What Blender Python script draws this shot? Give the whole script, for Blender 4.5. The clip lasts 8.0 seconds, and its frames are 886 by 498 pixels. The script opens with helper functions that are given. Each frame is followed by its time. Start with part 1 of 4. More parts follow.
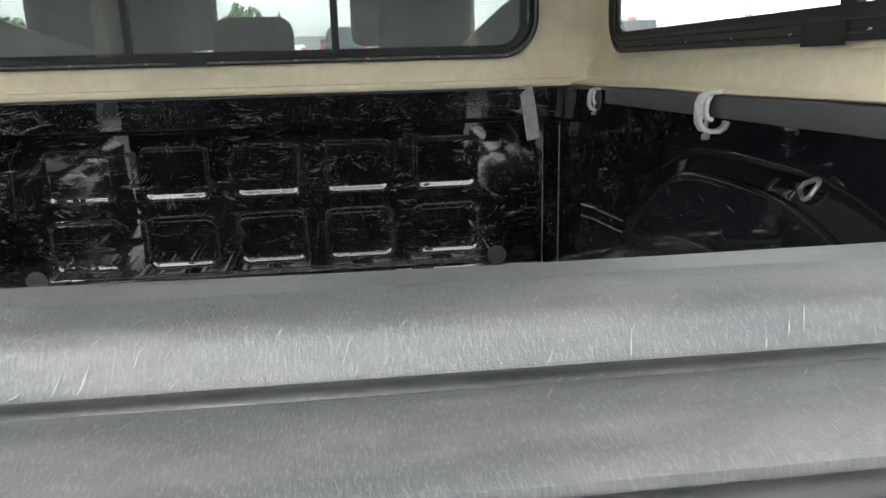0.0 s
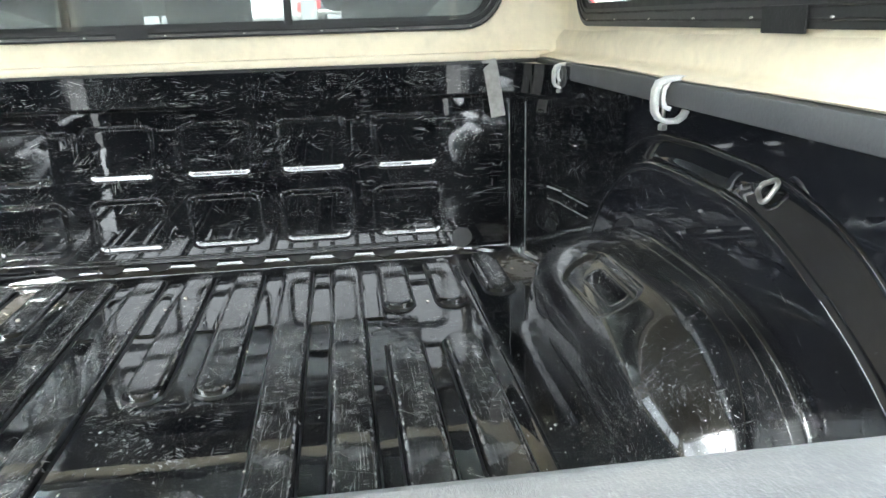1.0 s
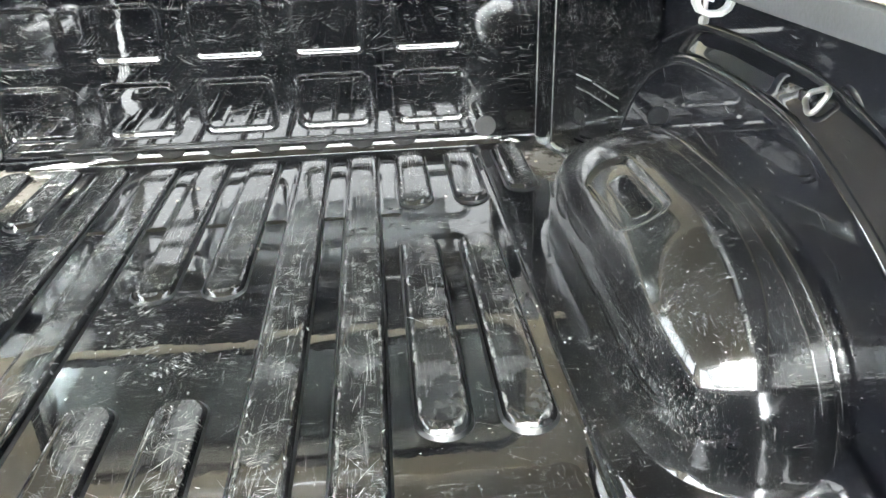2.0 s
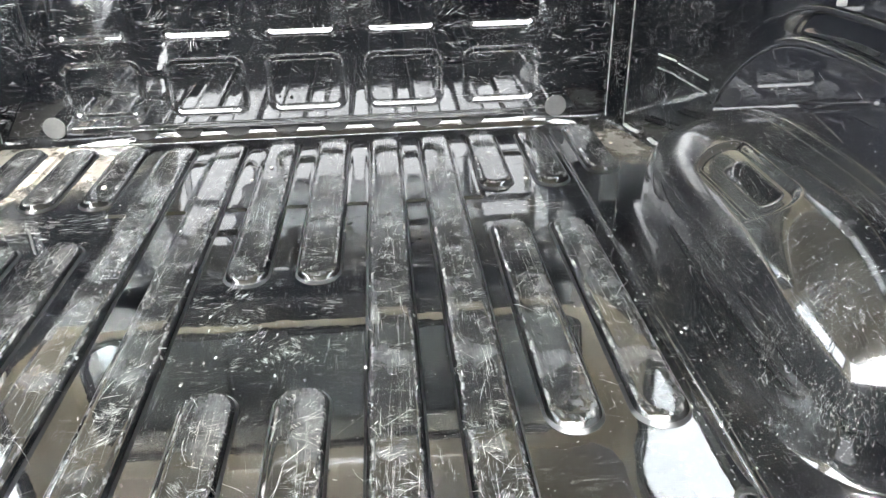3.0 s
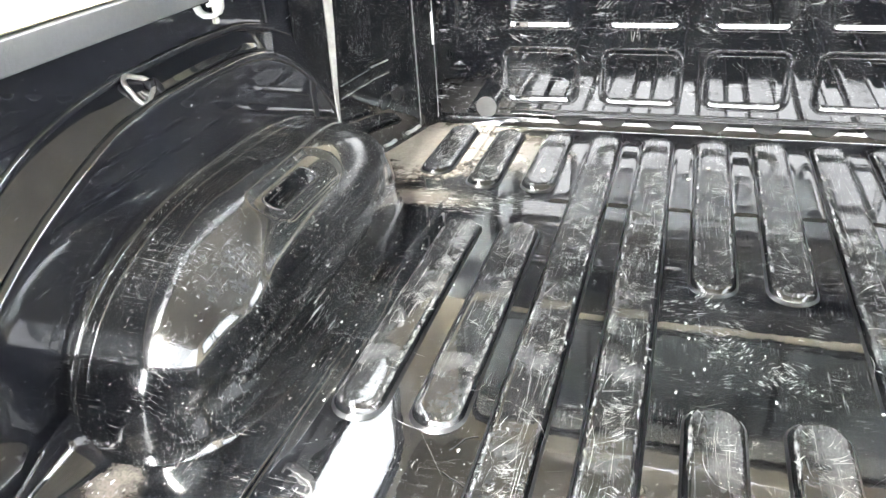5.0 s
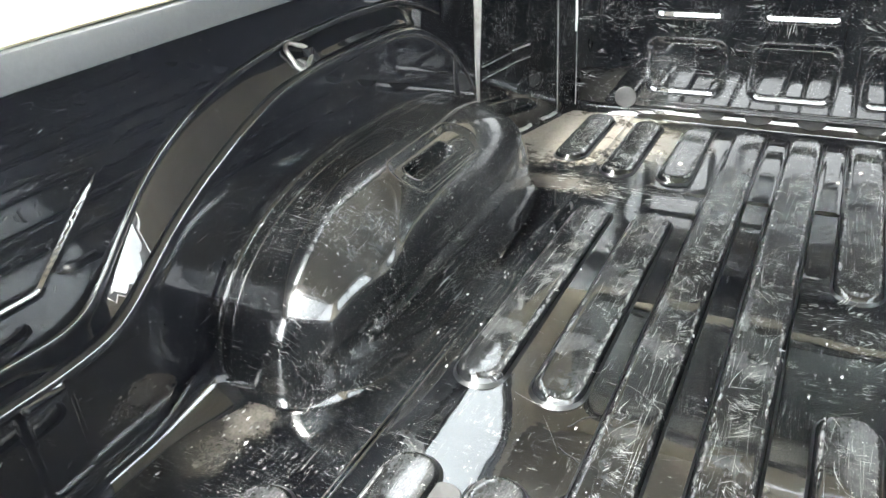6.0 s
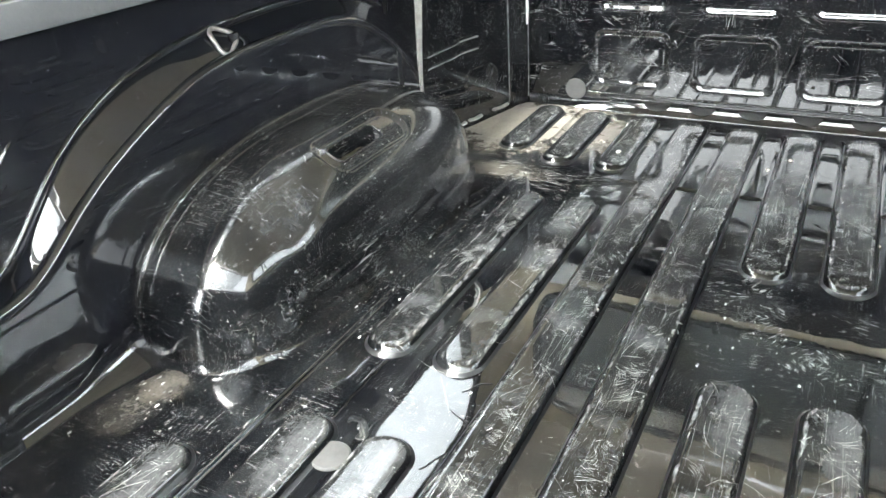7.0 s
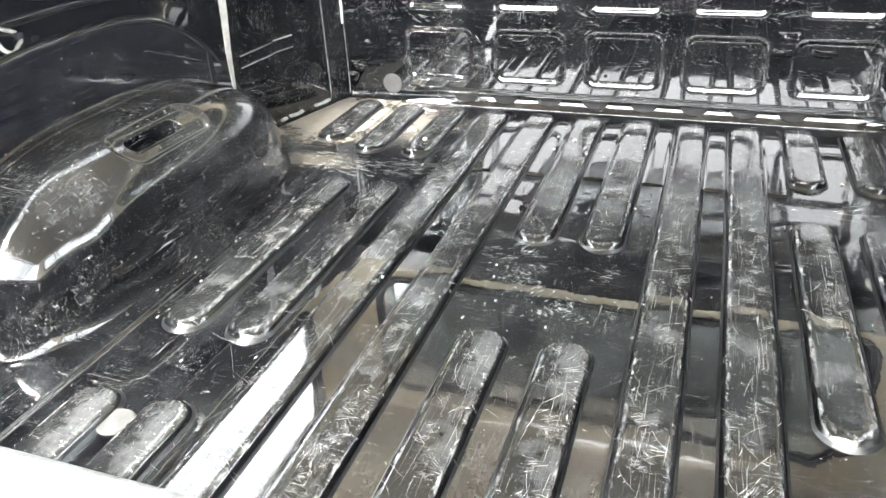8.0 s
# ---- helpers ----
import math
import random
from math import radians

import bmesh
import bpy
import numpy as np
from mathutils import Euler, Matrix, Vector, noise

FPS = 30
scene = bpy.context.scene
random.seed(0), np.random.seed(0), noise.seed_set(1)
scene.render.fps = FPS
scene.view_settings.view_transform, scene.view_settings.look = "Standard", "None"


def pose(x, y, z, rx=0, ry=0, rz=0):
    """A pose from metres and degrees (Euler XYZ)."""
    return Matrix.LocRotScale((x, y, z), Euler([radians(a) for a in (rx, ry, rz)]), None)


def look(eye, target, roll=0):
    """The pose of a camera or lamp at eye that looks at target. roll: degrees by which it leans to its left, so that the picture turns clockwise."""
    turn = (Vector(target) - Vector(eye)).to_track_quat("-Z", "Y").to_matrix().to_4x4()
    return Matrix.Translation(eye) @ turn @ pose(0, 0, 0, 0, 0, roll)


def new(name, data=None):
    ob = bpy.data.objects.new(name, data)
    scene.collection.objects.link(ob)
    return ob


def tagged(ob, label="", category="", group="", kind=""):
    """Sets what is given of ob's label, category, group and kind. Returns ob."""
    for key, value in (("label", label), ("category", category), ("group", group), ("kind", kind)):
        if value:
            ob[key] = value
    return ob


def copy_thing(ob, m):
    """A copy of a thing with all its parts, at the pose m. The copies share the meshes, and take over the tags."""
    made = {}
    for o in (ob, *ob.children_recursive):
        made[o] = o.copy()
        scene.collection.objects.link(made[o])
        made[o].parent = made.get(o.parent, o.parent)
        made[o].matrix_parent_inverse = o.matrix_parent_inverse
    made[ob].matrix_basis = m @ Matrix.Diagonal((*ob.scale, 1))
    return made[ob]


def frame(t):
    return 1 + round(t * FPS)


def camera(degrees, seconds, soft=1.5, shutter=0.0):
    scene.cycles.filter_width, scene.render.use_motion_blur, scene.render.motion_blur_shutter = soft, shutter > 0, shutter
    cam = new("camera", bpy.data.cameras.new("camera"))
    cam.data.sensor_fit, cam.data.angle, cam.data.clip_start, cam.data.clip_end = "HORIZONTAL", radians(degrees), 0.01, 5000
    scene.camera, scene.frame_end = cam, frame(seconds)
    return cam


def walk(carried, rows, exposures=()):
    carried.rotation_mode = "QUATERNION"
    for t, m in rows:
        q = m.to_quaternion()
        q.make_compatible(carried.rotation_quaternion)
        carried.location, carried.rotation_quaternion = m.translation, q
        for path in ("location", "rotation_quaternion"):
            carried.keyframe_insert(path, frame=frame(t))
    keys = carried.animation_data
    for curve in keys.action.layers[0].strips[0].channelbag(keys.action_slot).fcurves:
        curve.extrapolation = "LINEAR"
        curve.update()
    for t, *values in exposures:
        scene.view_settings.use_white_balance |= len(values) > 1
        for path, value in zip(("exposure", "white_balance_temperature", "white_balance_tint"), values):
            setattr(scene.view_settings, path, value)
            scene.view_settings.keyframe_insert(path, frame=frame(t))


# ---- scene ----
cam = camera(60.2, 8.0)
PATH = [
    (0, (0.181, -1.878, 0.523), (0.428, 0.052, 0.055), -1.6),
    (0.5, (0.228, -1.834, 0.545), (0.482, 0.093, 0.076), -1.7),
    (1, (0.288, -1.793, 0.56), (0.526, 0.108, -0.016), -1.8),
    (1.5, (0.324, -1.75, 0.572), (0.495, 0.083, -0.212), -2.2),
    (1.7, (0.328, -1.74, 0.584), (0.476, 0.069, -0.256), -2.2),
    (2.8, (0.226, -1.683, 0.582), (0.346, 0.085, -0.346), -1.5),
    (3, (0.177, -1.681, 0.59), (0.299, 0.077, -0.355), -1.4),
    (3.5, (0.071, -1.655, 0.583), (0.126, 0.096, -0.381), -1.7),
    (4, (-0.005, -1.656, 0.597), (-0.139, 0.09, -0.369), -2.3),
    (4.5, (-0.076, -1.668, 0.613), (-0.431, 0.05, -0.349), -2.9),
    (5, (-0.125, -1.677, 0.619), (-0.686, -0.015, -0.342), -3.7),
    (5.2, (-0.139, -1.679, 0.614), (-0.767, -0.038, -0.342), -3.5),
    (6.3, (-0.129, -1.713, 0.604), (-1.008, -0.194, -0.355), -3.8),
    (6.5, (-0.095, -1.711, 0.599), (-0.983, -0.195, -0.357), -3.8),
    (7, (0.002, -1.699, 0.589), (-0.856, -0.164, -0.363), -3.7),
    (7.5, (0.089, -1.703, 0.588), (-0.665, -0.113, -0.363), -3.3),
    (8, (0.18, -1.738, 0.587), (-0.418, -0.084, -0.366), -2.7),
]
EXPOSURES = [(0.0, 2.6, 6500, 6), (0.3, 3.0, 6400, 4), (0.6, 3.5, 6250, 4), (1.0, 4.0, 6150, 4), (1.5, 4.6, 6350, 4), (2.8, 5.35, 6500, 8), (5.2, 5.5, 6550, 9), (6.3, 4.85, 6400, 4), (7.0, 4.9, 6430, 5), (8.0, 5.4, 6600, 9)]
walk(cam, [(t, look(eye, target, roll)) for t, eye, target, roll in PATH], EXPOSURES)

# ---------------------------------------------------------------- light
SKY = 0.15
world = bpy.data.worlds.new("world")
scene.world = world
world.use_nodes = True
wn = world.node_tree
wbg = wn.nodes["Background"]
sky = wn.nodes.new("ShaderNodeTexSky")
sky.sky_type = "NISHITA"
sky.sun_disc = False
sky.sun_elevation, sky.sun_rotation = radians(58), radians(200)
sky.air_density, sky.dust_density = 1.0, 3.0
pale = wn.nodes.new("ShaderNodeHueSaturation")
pale.inputs["Saturation"].default_value = 0.16
wn.links.new(sky.outputs[0], pale.inputs["Color"])
wn.links.new(pale.outputs[0], wbg.inputs[0])
wbg.inputs[1].default_value = SKY

sun = new("sun", bpy.data.lights.new("sun", "SUN"))
sun.data.energy, sun.data.angle, sun.data.color = 0.8, radians(25), (1.0, 0.97, 0.93)
sun.matrix_world = look((-2, -5, 8), (0, 0, 0))

# ---------------------------------------------------------------- materials


class Nodes:
    """A node material, built up by short calls."""

    def __init__(self, name, color=(0.5, 0.5, 0.5), rough=0.5, metal=0.0):
        self.mat = bpy.data.materials.new(name)
        self.mat.use_nodes = True
        self.tree = self.mat.node_tree
        self.p = self.tree.nodes["Principled BSDF"]
        self.p.inputs["Base Color"].default_value = (*color, 1)
        self.p.inputs["Roughness"].default_value = rough
        self.p.inputs["Metallic"].default_value = metal
        self.coord = self.add("ShaderNodeTexCoord").outputs["Object"]

    def add(self, kind):
        return self.tree.nodes.new(kind)

    def link(self, a, b):
        self.tree.links.new(a, b)

    def value(self, socket, v):
        if isinstance(v, (int, float, tuple)):
            socket.default_value = v
        else:
            self.link(v, socket)

    def stretch(self, scale, turn=(0, 0, 0), at=(0, 0, 0)):
        m = self.add("ShaderNodeMapping")
        m.inputs["Scale"].default_value = scale
        m.inputs["Rotation"].default_value = turn
        m.inputs["Location"].default_value = at
        self.link(self.coord, m.inputs[0])
        return m.outputs[0]

    def noise(self, scale, detail=4, rough=0.6, vector=None, distort=0.0):
        n = self.add("ShaderNodeTexNoise")
        n.inputs["Scale"].default_value = scale
        n.inputs["Detail"].default_value = detail
        n.inputs["Roughness"].default_value = rough
        n.inputs["Distortion"].default_value = distort
        self.link(vector or self.coord, n.inputs["Vector"])
        return n.outputs[0]

    def ramp(self, fac, lo, hi, a=0.0, b=1.0):
        n = self.add("ShaderNodeMapRange")
        n.interpolation_type = "SMOOTHSTEP"
        for key, v in (("From Min", lo), ("From Max", hi), ("To Min", a), ("To Max", b)):
            n.inputs[key].default_value = v
        self.link(fac, n.inputs[0])
        return n.outputs[0]

    def math(self, op, a, b=0.0):
        n = self.add("ShaderNodeMath")
        n.operation = op
        self.value(n.inputs[0], a)
        self.value(n.inputs[1], b)
        return n.outputs[0]

    def mix(self, fac, a, b):
        n = self.add("ShaderNodeMix")
        n.data_type = "RGBA"
        self.value(n.inputs[0], fac)
        self.value(n.inputs[6], a)
        self.value(n.inputs[7], b)
        return n.outputs[2]

    def color(self, v):
        self.value(self.p.inputs["Base Color"], v)

    def rough(self, v):
        self.value(self.p.inputs["Roughness"], v)

    def bump(self, height, strength, distance):
        n = self.add("ShaderNodeBump")
        n.inputs["Strength"].default_value = strength
        n.inputs["Distance"].default_value = distance
        self.link(height, n.inputs["Height"])
        self.link(n.outputs[0], self.p.inputs["Normal"])


def black_paint(name, wear, haze_amount, dirt=(), gloss=0.015, dull=(0.10, 0.104, 0.108), even=0.0, base=(0.0032, 0.0035, 0.0044), crown=False, satin=0.0, wave=0.06, ior=1.8):
    """Glossy black paint with haze, hairline scratches and specks. wear: how scratched; haze_amount: how dull; dirt: patches
    (x, y, rx, ry, strength) of pale dust; crown: the tops of the ribs are rubbed dull, their flanks stay clean."""
    n = Nodes(name, rough=0.06)
    n.p.inputs["IOR"].default_value = ior
    cloud = n.ramp(n.noise(8, 7, 0.68), 0.45 - 0.25 * satin, 0.70 + 0.4 * satin, even, 1.0)
    fine = n.noise(520, 3, 0.6)
    haze = n.math("MULTIPLY", cloud, n.ramp(fine, 0.30, 0.70, 0.55, 1.0))
    if crown:
        # rubbed along the load's way in and out, hardest at the rim of the crown
        height = n.add("ShaderNodeSeparateXYZ")
        n.link(n.coord, height.inputs[0])
        z = height.outputs[2]
        brushed = n.ramp(n.noise(1.0, 3, 0.6, n.stretch((1100, 26, 40), (0, 0, 0.04))), 0.34, 0.68, 0.68, 1.05)
        haze = n.math("MULTIPLY", n.math("ADD", haze, 0.02), brushed)
        rim = n.math("MULTIPLY", n.ramp(z, 0.0088, 0.0122), n.ramp(z, 0.0122, 0.01299, 1.0, 0.0))
        rim = n.math("MULTIPLY", rim, n.ramp(n.noise(1.0, 5, 0.7, n.stretch((120, 40, 120))), 0.48, 0.68, 0.0, 0.9))
        top = n.ramp(z, 0.0080, 0.0126)
        haze = n.math("MULTIPLY", haze, top)
    hairs = None
    for sx, sy, turn, where, width in ((260, 10, 0.25, 11, 0.005), (10, 240, -0.25, 15, 0.005), (200, 8, 0.95, 9, 0.0045), (8, 220, 0.45, 19, 0.0045)):
        v = n.stretch((sx, sy, 60), (0.2, 0.1, turn), (where, 2 * where, 0))
        line = n.ramp(n.math("ABSOLUTE", n.math("SUBTRACT", n.noise(1.0, 1, 0.5, v), 0.5)), 0.0, width, 1.0, 0.0)
        line = n.math("MULTIPLY", line, n.ramp(n.noise(where, 3, 0.6, n.stretch((1, 1, 1), at=(where, 0, 0))), 0.52, 0.66))
        hairs = line if hairs is None else n.math("MAXIMUM", hairs, line)
    speck = n.ramp(n.noise(300, 1, 0.4), 0.72, 0.78)
    worn = n.math("ADD", n.math("MULTIPLY", hairs, 0.5 * wear), n.math("MULTIPLY", n.math("MULTIPLY", speck, n.ramp(n.noise(6, 3), 0.46, 0.62, 0.1, 1.0)), 0.55 * wear))
    if crown:
        worn = n.math("MULTIPLY", worn, n.ramp(z, 0.0092, 0.0122, 0.12, 1.0))
        worn = n.math("ADD", worn, n.math("MULTIPLY", rim, 0.5))
    col = n.mix(n.math("MULTIPLY", haze, haze_amount), (*base, 1), (*dull, 1))
    col = n.mix(n.math("MINIMUM", worn, 1.0), col, (0.55, 0.55, 0.54, 1))
    rgh = n.math("ADD", n.math("MULTIPLY", haze, 0.07 * haze_amount), gloss)
    rgh = n.math("ADD", rgh, n.math("MULTIPLY", worn, 0.3))
    if crown:
        rgh = n.math("ADD", rgh, n.ramp(z, 0.0, 0.0115, 0.32, 0.0))
    if dirt:
        xyz = n.add("ShaderNodeSeparateXYZ")
        n.link(n.coord, xyz.inputs[0])
        total = None
        for x, y, rx, ry, strength in dirt:
            dx = n.math("POWER", n.math("DIVIDE", n.math("SUBTRACT", xyz.outputs[0], x), rx), 2.0)
            dy = n.math("POWER", n.math("DIVIDE", n.math("SUBTRACT", xyz.outputs[1], y), ry), 2.0)
            d = n.math("SUBTRACT", 1.0, n.math("SQRT", n.math("ADD", dx, dy)))
            d = n.math("ADD", d, n.math("MULTIPLY", n.math("SUBTRACT", n.noise(22, 8, 0.75), 0.5), 2.2))
            d = n.ramp(d, -0.1, 0.75, 0.0, strength)
            total = d if total is None else n.math("MAXIMUM", total, d)
        grit = n.math("MULTIPLY", total, n.ramp(n.noise(240, 5, 0.75), 0.28, 0.62, 0.42, 1.0))
        col = n.mix(grit, col, n.mix(n.noise(60, 3), (0.55, 0.51, 0.45, 1), (0.33, 0.29, 0.24, 1)))
        rgh = n.math("ADD", rgh, n.math("MULTIPLY", total, 0.5))
    n.color(col)
    if satin:
        # a clear coat that mirrors over a rubbed layer that glows round the highlights
        n.p.inputs["IOR"].default_value = 1.4
        n.p.inputs["Coat Weight"].default_value = 1.0
        n.p.inputs["Coat IOR"].default_value = 1.42
        n.value(n.p.inputs["Coat Roughness"], n.math("MINIMUM", rgh, 0.3))
        n.rough(n.ramp(cloud, 0.0, 1.0, satin * 0.8, satin * 1.3))
    else:
        n.rough(rgh)
    n.bump(n.math("ADD", n.math("ADD", n.noise(9, 2), n.math("MULTIPLY", n.noise(42, 2), 0.16)), n.math("MULTIPLY", worn, 0.05)), wave, 0.004)
    return n.mat


def mottled(name, color, rough, scale=20, amount=0.15, bump=0.0, metal=0.0, fine=180):
    """A plain surface with two scales of variation."""
    n = Nodes(name, color, rough, metal)
    dark = tuple(c * (1 - amount) for c in color)
    light = tuple(min(1, c * (1 + amount)) for c in color)
    big = n.noise(scale, 4)
    small = n.noise(fine, 3)
    n.color(n.mix(n.ramp(n.math("ADD", n.math("MULTIPLY", big, 0.7), n.math("MULTIPLY", small, 0.3)), 0.35, 0.65), (*dark, 1), (*light, 1)))
    n.rough(n.ramp(big, 0.3, 0.7, rough * 0.85, min(1, rough * 1.15)))
    if bump:
        n.bump(small, bump, 0.002)
    return n.mat


def glass(name, tint=(0.92, 0.95, 0.94), rough=0.0, dust=0.0):
    n = Nodes(name, tint, rough)
    n.p.inputs["Transmission Weight"].default_value = 1.0
    n.p.inputs["IOR"].default_value = 1.0 + 0.45
    if dust:
        # a thin pale film that lightens the pane, thicker in patches
        film = n.add("ShaderNodeBsdfDiffuse")
        film.inputs["Color"].default_value = (0.62, 0.63, 0.60, 1)
        both = n.add("ShaderNodeMixShader")
        n.link(n.ramp(n.noise(7, 5), 0.3, 0.7, dust * 0.6, dust * 1.4), both.inputs[0])
        n.link(n.p.outputs[0], both.inputs[1])
        n.link(film.outputs[0], both.inputs[2])
        end = [x for x in n.tree.nodes if x.bl_idname == "ShaderNodeOutputMaterial"][0]
        n.link(both.outputs[0], end.inputs["Surface"])
    return n.mat


def cap_plastic():
    """Faded grey plastic with a fine grain brushed slantwise and pale rubbed patches."""
    n = Nodes("grey_grained_plastic", rough=0.36)
    grain = n.noise(1.0, 4, 0.6, n.stretch((1500, 420, 300), (0, 0, 0.5)))
    rubbed = n.ramp(n.noise(1.0, 5, 0.65, n.stretch((9, 40, 20))), 0.42, 0.72)
    col = n.mix(rubbed, (0.062, 0.064, 0.067, 1), (0.112, 0.111, 0.108, 1))
    n.color(n.mix(n.ramp(grain, 0.48, 0.70, 0.0, 0.30), col, (0.20, 0.20, 0.196, 1)))
    n.rough(n.ramp(rubbed, 0.0, 1.0, 0.42, 0.52))
    n.bump(n.math("ADD", n.math("MULTIPLY", grain, 0.5), n.math("MULTIPLY", n.noise(1300, 2), 0.4)), 0.45, 0.001)
    return n.mat


def scratch_paint():
    """Bare scratches, some faint and a few bright."""
    n = Nodes("bare_scratch", rough=0.4)
    isle = n.add("ShaderNodeNewGeometry").outputs["Random Per Island"]
    n.color(n.mix(n.math("POWER", isle, 1.6), (0.05, 0.05, 0.051, 1), (0.75, 0.74, 0.71, 1)))
    n.rough(n.ramp(n.noise(160), 0.3, 0.7, 0.3, 0.5))
    return n.mat


FLOOR_PAINT = black_paint("black_bed_paint_floor", 1.2, 0.24, ((-0.66, -0.15, 0.26, 0.22, 1.0), (-0.55, -0.012, 0.25, 0.022, 0.4), (-0.70, -1.25, 0.05, 0.05, 0.12), (0.67, -0.15, 0.09, 0.15, 0.55), (-0.690, -1.205, 0.04, 0.045, 0.3), (-0.58, -0.42, 0.12, 0.05, 0.35), (-0.42, -0.17, 0.10, 0.14, 0.55), (0.0, -1.20, 0.34, 0.22, 0.08)), dull=(0.085, 0.090, 0.097), even=0.02)
RIB_PAINT = black_paint("black_bed_paint_ribs", 1.9, 0.80, (), 0.035, (0.135, 0.138, 0.141), 0.08, crown=True, ior=1.6)
WALL_PAINT = black_paint("black_bed_paint_walls", 0.16, 0.05, gloss=0.03, base=(0.0072, 0.0078, 0.0102), wave=0.03)
HEAD_PAINT = black_paint("black_bed_paint_headboard", 1.5, 0.14, dull=(0.08, 0.082, 0.084), ior=1.75)
ARCH_PAINT = black_paint("black_bed_paint_arches", 1.1, 0.26, (), 0.02, (0.15, 0.153, 0.158), 0.03, satin=0.20)
CRUMB_PALE = mottled("pale_dirt_crumb", (0.55, 0.51, 0.46), 0.8, 90, 0.3)
SCRATCH = scratch_paint()
CAP_PLASTIC = cap_plastic()
RAIL_PLASTIC = mottled("dark_grey_rail_plastic", (0.085, 0.088, 0.092), 0.5, 12, 0.12, 0.2)
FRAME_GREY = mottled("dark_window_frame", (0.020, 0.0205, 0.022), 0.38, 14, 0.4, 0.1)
BEAD_GREY = mottled("grey_window_frame", (0.10, 0.10, 0.095), 0.35, 14, 0.4, 0.1)
RUBBER = mottled("black_rubber", (0.016, 0.016, 0.017), 0.55, 40, 0.25, 0.2)
BEIGE = mottled("cream_fibreglass", (0.80, 0.715, 0.54), 0.40, 5, 0.10, 0.9, fine=38)
# roof toned darker than the walls, to dim it in reflections
ROOF_BEIGE = mottled("grey_beige_roof", (0.54, 0.49, 0.39), 0.7, 5, 0.12, 0.6, fine=60)
OUTER_PAINT = mottled("white_car_paint", (0.72, 0.73, 0.74), 0.22, 8, 0.03)
ALLOY = mottled("cast_aluminium", (0.72, 0.72, 0.70), 0.42, 60, 0.12, 0.3, 0.35)
STRAP_GREY = mottled("grey_webbing", (0.33, 0.32, 0.30), 0.7, 60, 0.2, 0.4, fine=500)
PLUG_GREY = mottled("grey_rubber_plug", (0.065, 0.065, 0.065), 0.6, 40, 0.15, 0.2)
SLOT_BLACK = mottled("shadow_gap_black", (0.006, 0.006, 0.006), 0.7, 30, 0.2)
WORN_EDGE = mottled("rubbed_paint_edge", (0.15, 0.15, 0.145), 0.35, 60, 0.7)
CHIP = mottled("bare_primer_chip", (0.72, 0.72, 0.70), 0.5, 80, 0.15)
SCUFF_PALE = mottled("pale_plastic_scuff", (0.17, 0.17, 0.166), 0.55, 90, 0.3)
SEALER = mottled("pale_seam_sealer", (0.36, 0.36, 0.35), 0.4, 90, 0.25)
STEEL = mottled("worn_steel", (0.40, 0.39, 0.36), 0.35, 50, 0.25, 0.2, 0.8)
LOOP_BLACK = mottled("black_loop_paint", (0.02, 0.02, 0.022), 0.16, 50, 0.2)
CLEAR = glass("window_glass")
TINTED = glass("tinted_cab_glass", (0.56, 0.61, 0.60), 0.0, 0.20)
SMOKED = glass("smoked_hatch_glass", (0.60, 0.62, 0.62))
SEAT_CLOTH = mottled("dark_grey_seat_cloth", (0.14, 0.148, 0.143), 0.85, 40, 0.2)
TRIM_GREY = mottled("grey_cab_trim", (0.68, 0.69, 0.67), 0.6, 15, 0.08, 0.2)
ASPHALT = mottled("asphalt", (0.11, 0.109, 0.106), 0.9, 3, 0.25, 0.5, fine=90)
LEAVES = mottled("hedge_leaves", (0.07, 0.12, 0.045), 0.7, 6, 0.4)
BACKDROP_GREY = mottled("backdrop_wall_grey", (0.13, 0.13, 0.125), 0.7, 0.6, 0.2)
BARK = mottled("bark", (0.12, 0.09, 0.06), 0.9, 10, 0.3, 0.5)
DARK_PAINT = mottled("dark_blue_car_paint", (0.03, 0.045, 0.06), 0.2, 8, 0.05)
GREEN_PAINT = mottled("grey_green_car_paint", (0.25, 0.29, 0.27), 0.25, 8, 0.05)
CAR_GLASS = mottled("dark_car_glass", (0.03, 0.035, 0.04), 0.08, 6, 0.1)
LAMP_RED = mottled("red_lamp_plastic", (0.45, 0.03, 0.03), 0.2, 20, 0.1)

# ---------------------------------------------------------------- mesh helpers


def smoothstep(t):
    t = min(1.0, max(0.0, t))
    return t * t * (3 - 2 * t)


def part(name, bm, material, parent=None, label="", smooth=None):
    """Links a bmesh as one mesh object. smooth: degrees under which edges are shaded smooth."""
    bm.normal_update()
    me = bpy.data.meshes.new(name)
    if smooth is not None:
        for f in bm.faces:
            f.smooth = True
        for e in bm.edges:
            if len(e.link_faces) == 2 and e.calc_face_angle(0) > radians(smooth):
                e.smooth = False
    bm.to_mesh(me)
    bm.free()
    me.materials.append(material)
    ob = new(name, me)
    if parent is not None:
        ob.parent = parent
    if label:
        tagged(ob, label)
    return ob


def again(ob, m, parent=None):
    """One more object on the same mesh."""
    o = bpy.data.objects.new(ob.name.split(".")[0], ob.data)
    scene.collection.objects.link(o)
    o.parent = parent or ob.parent
    o.matrix_basis = m
    return o


def thing(name, label, category, at=(0, 0, 0), group=""):
    e = new(name)
    e.location = at
    e.empty_display_size = 0.05
    return tagged(e, label, category, group)


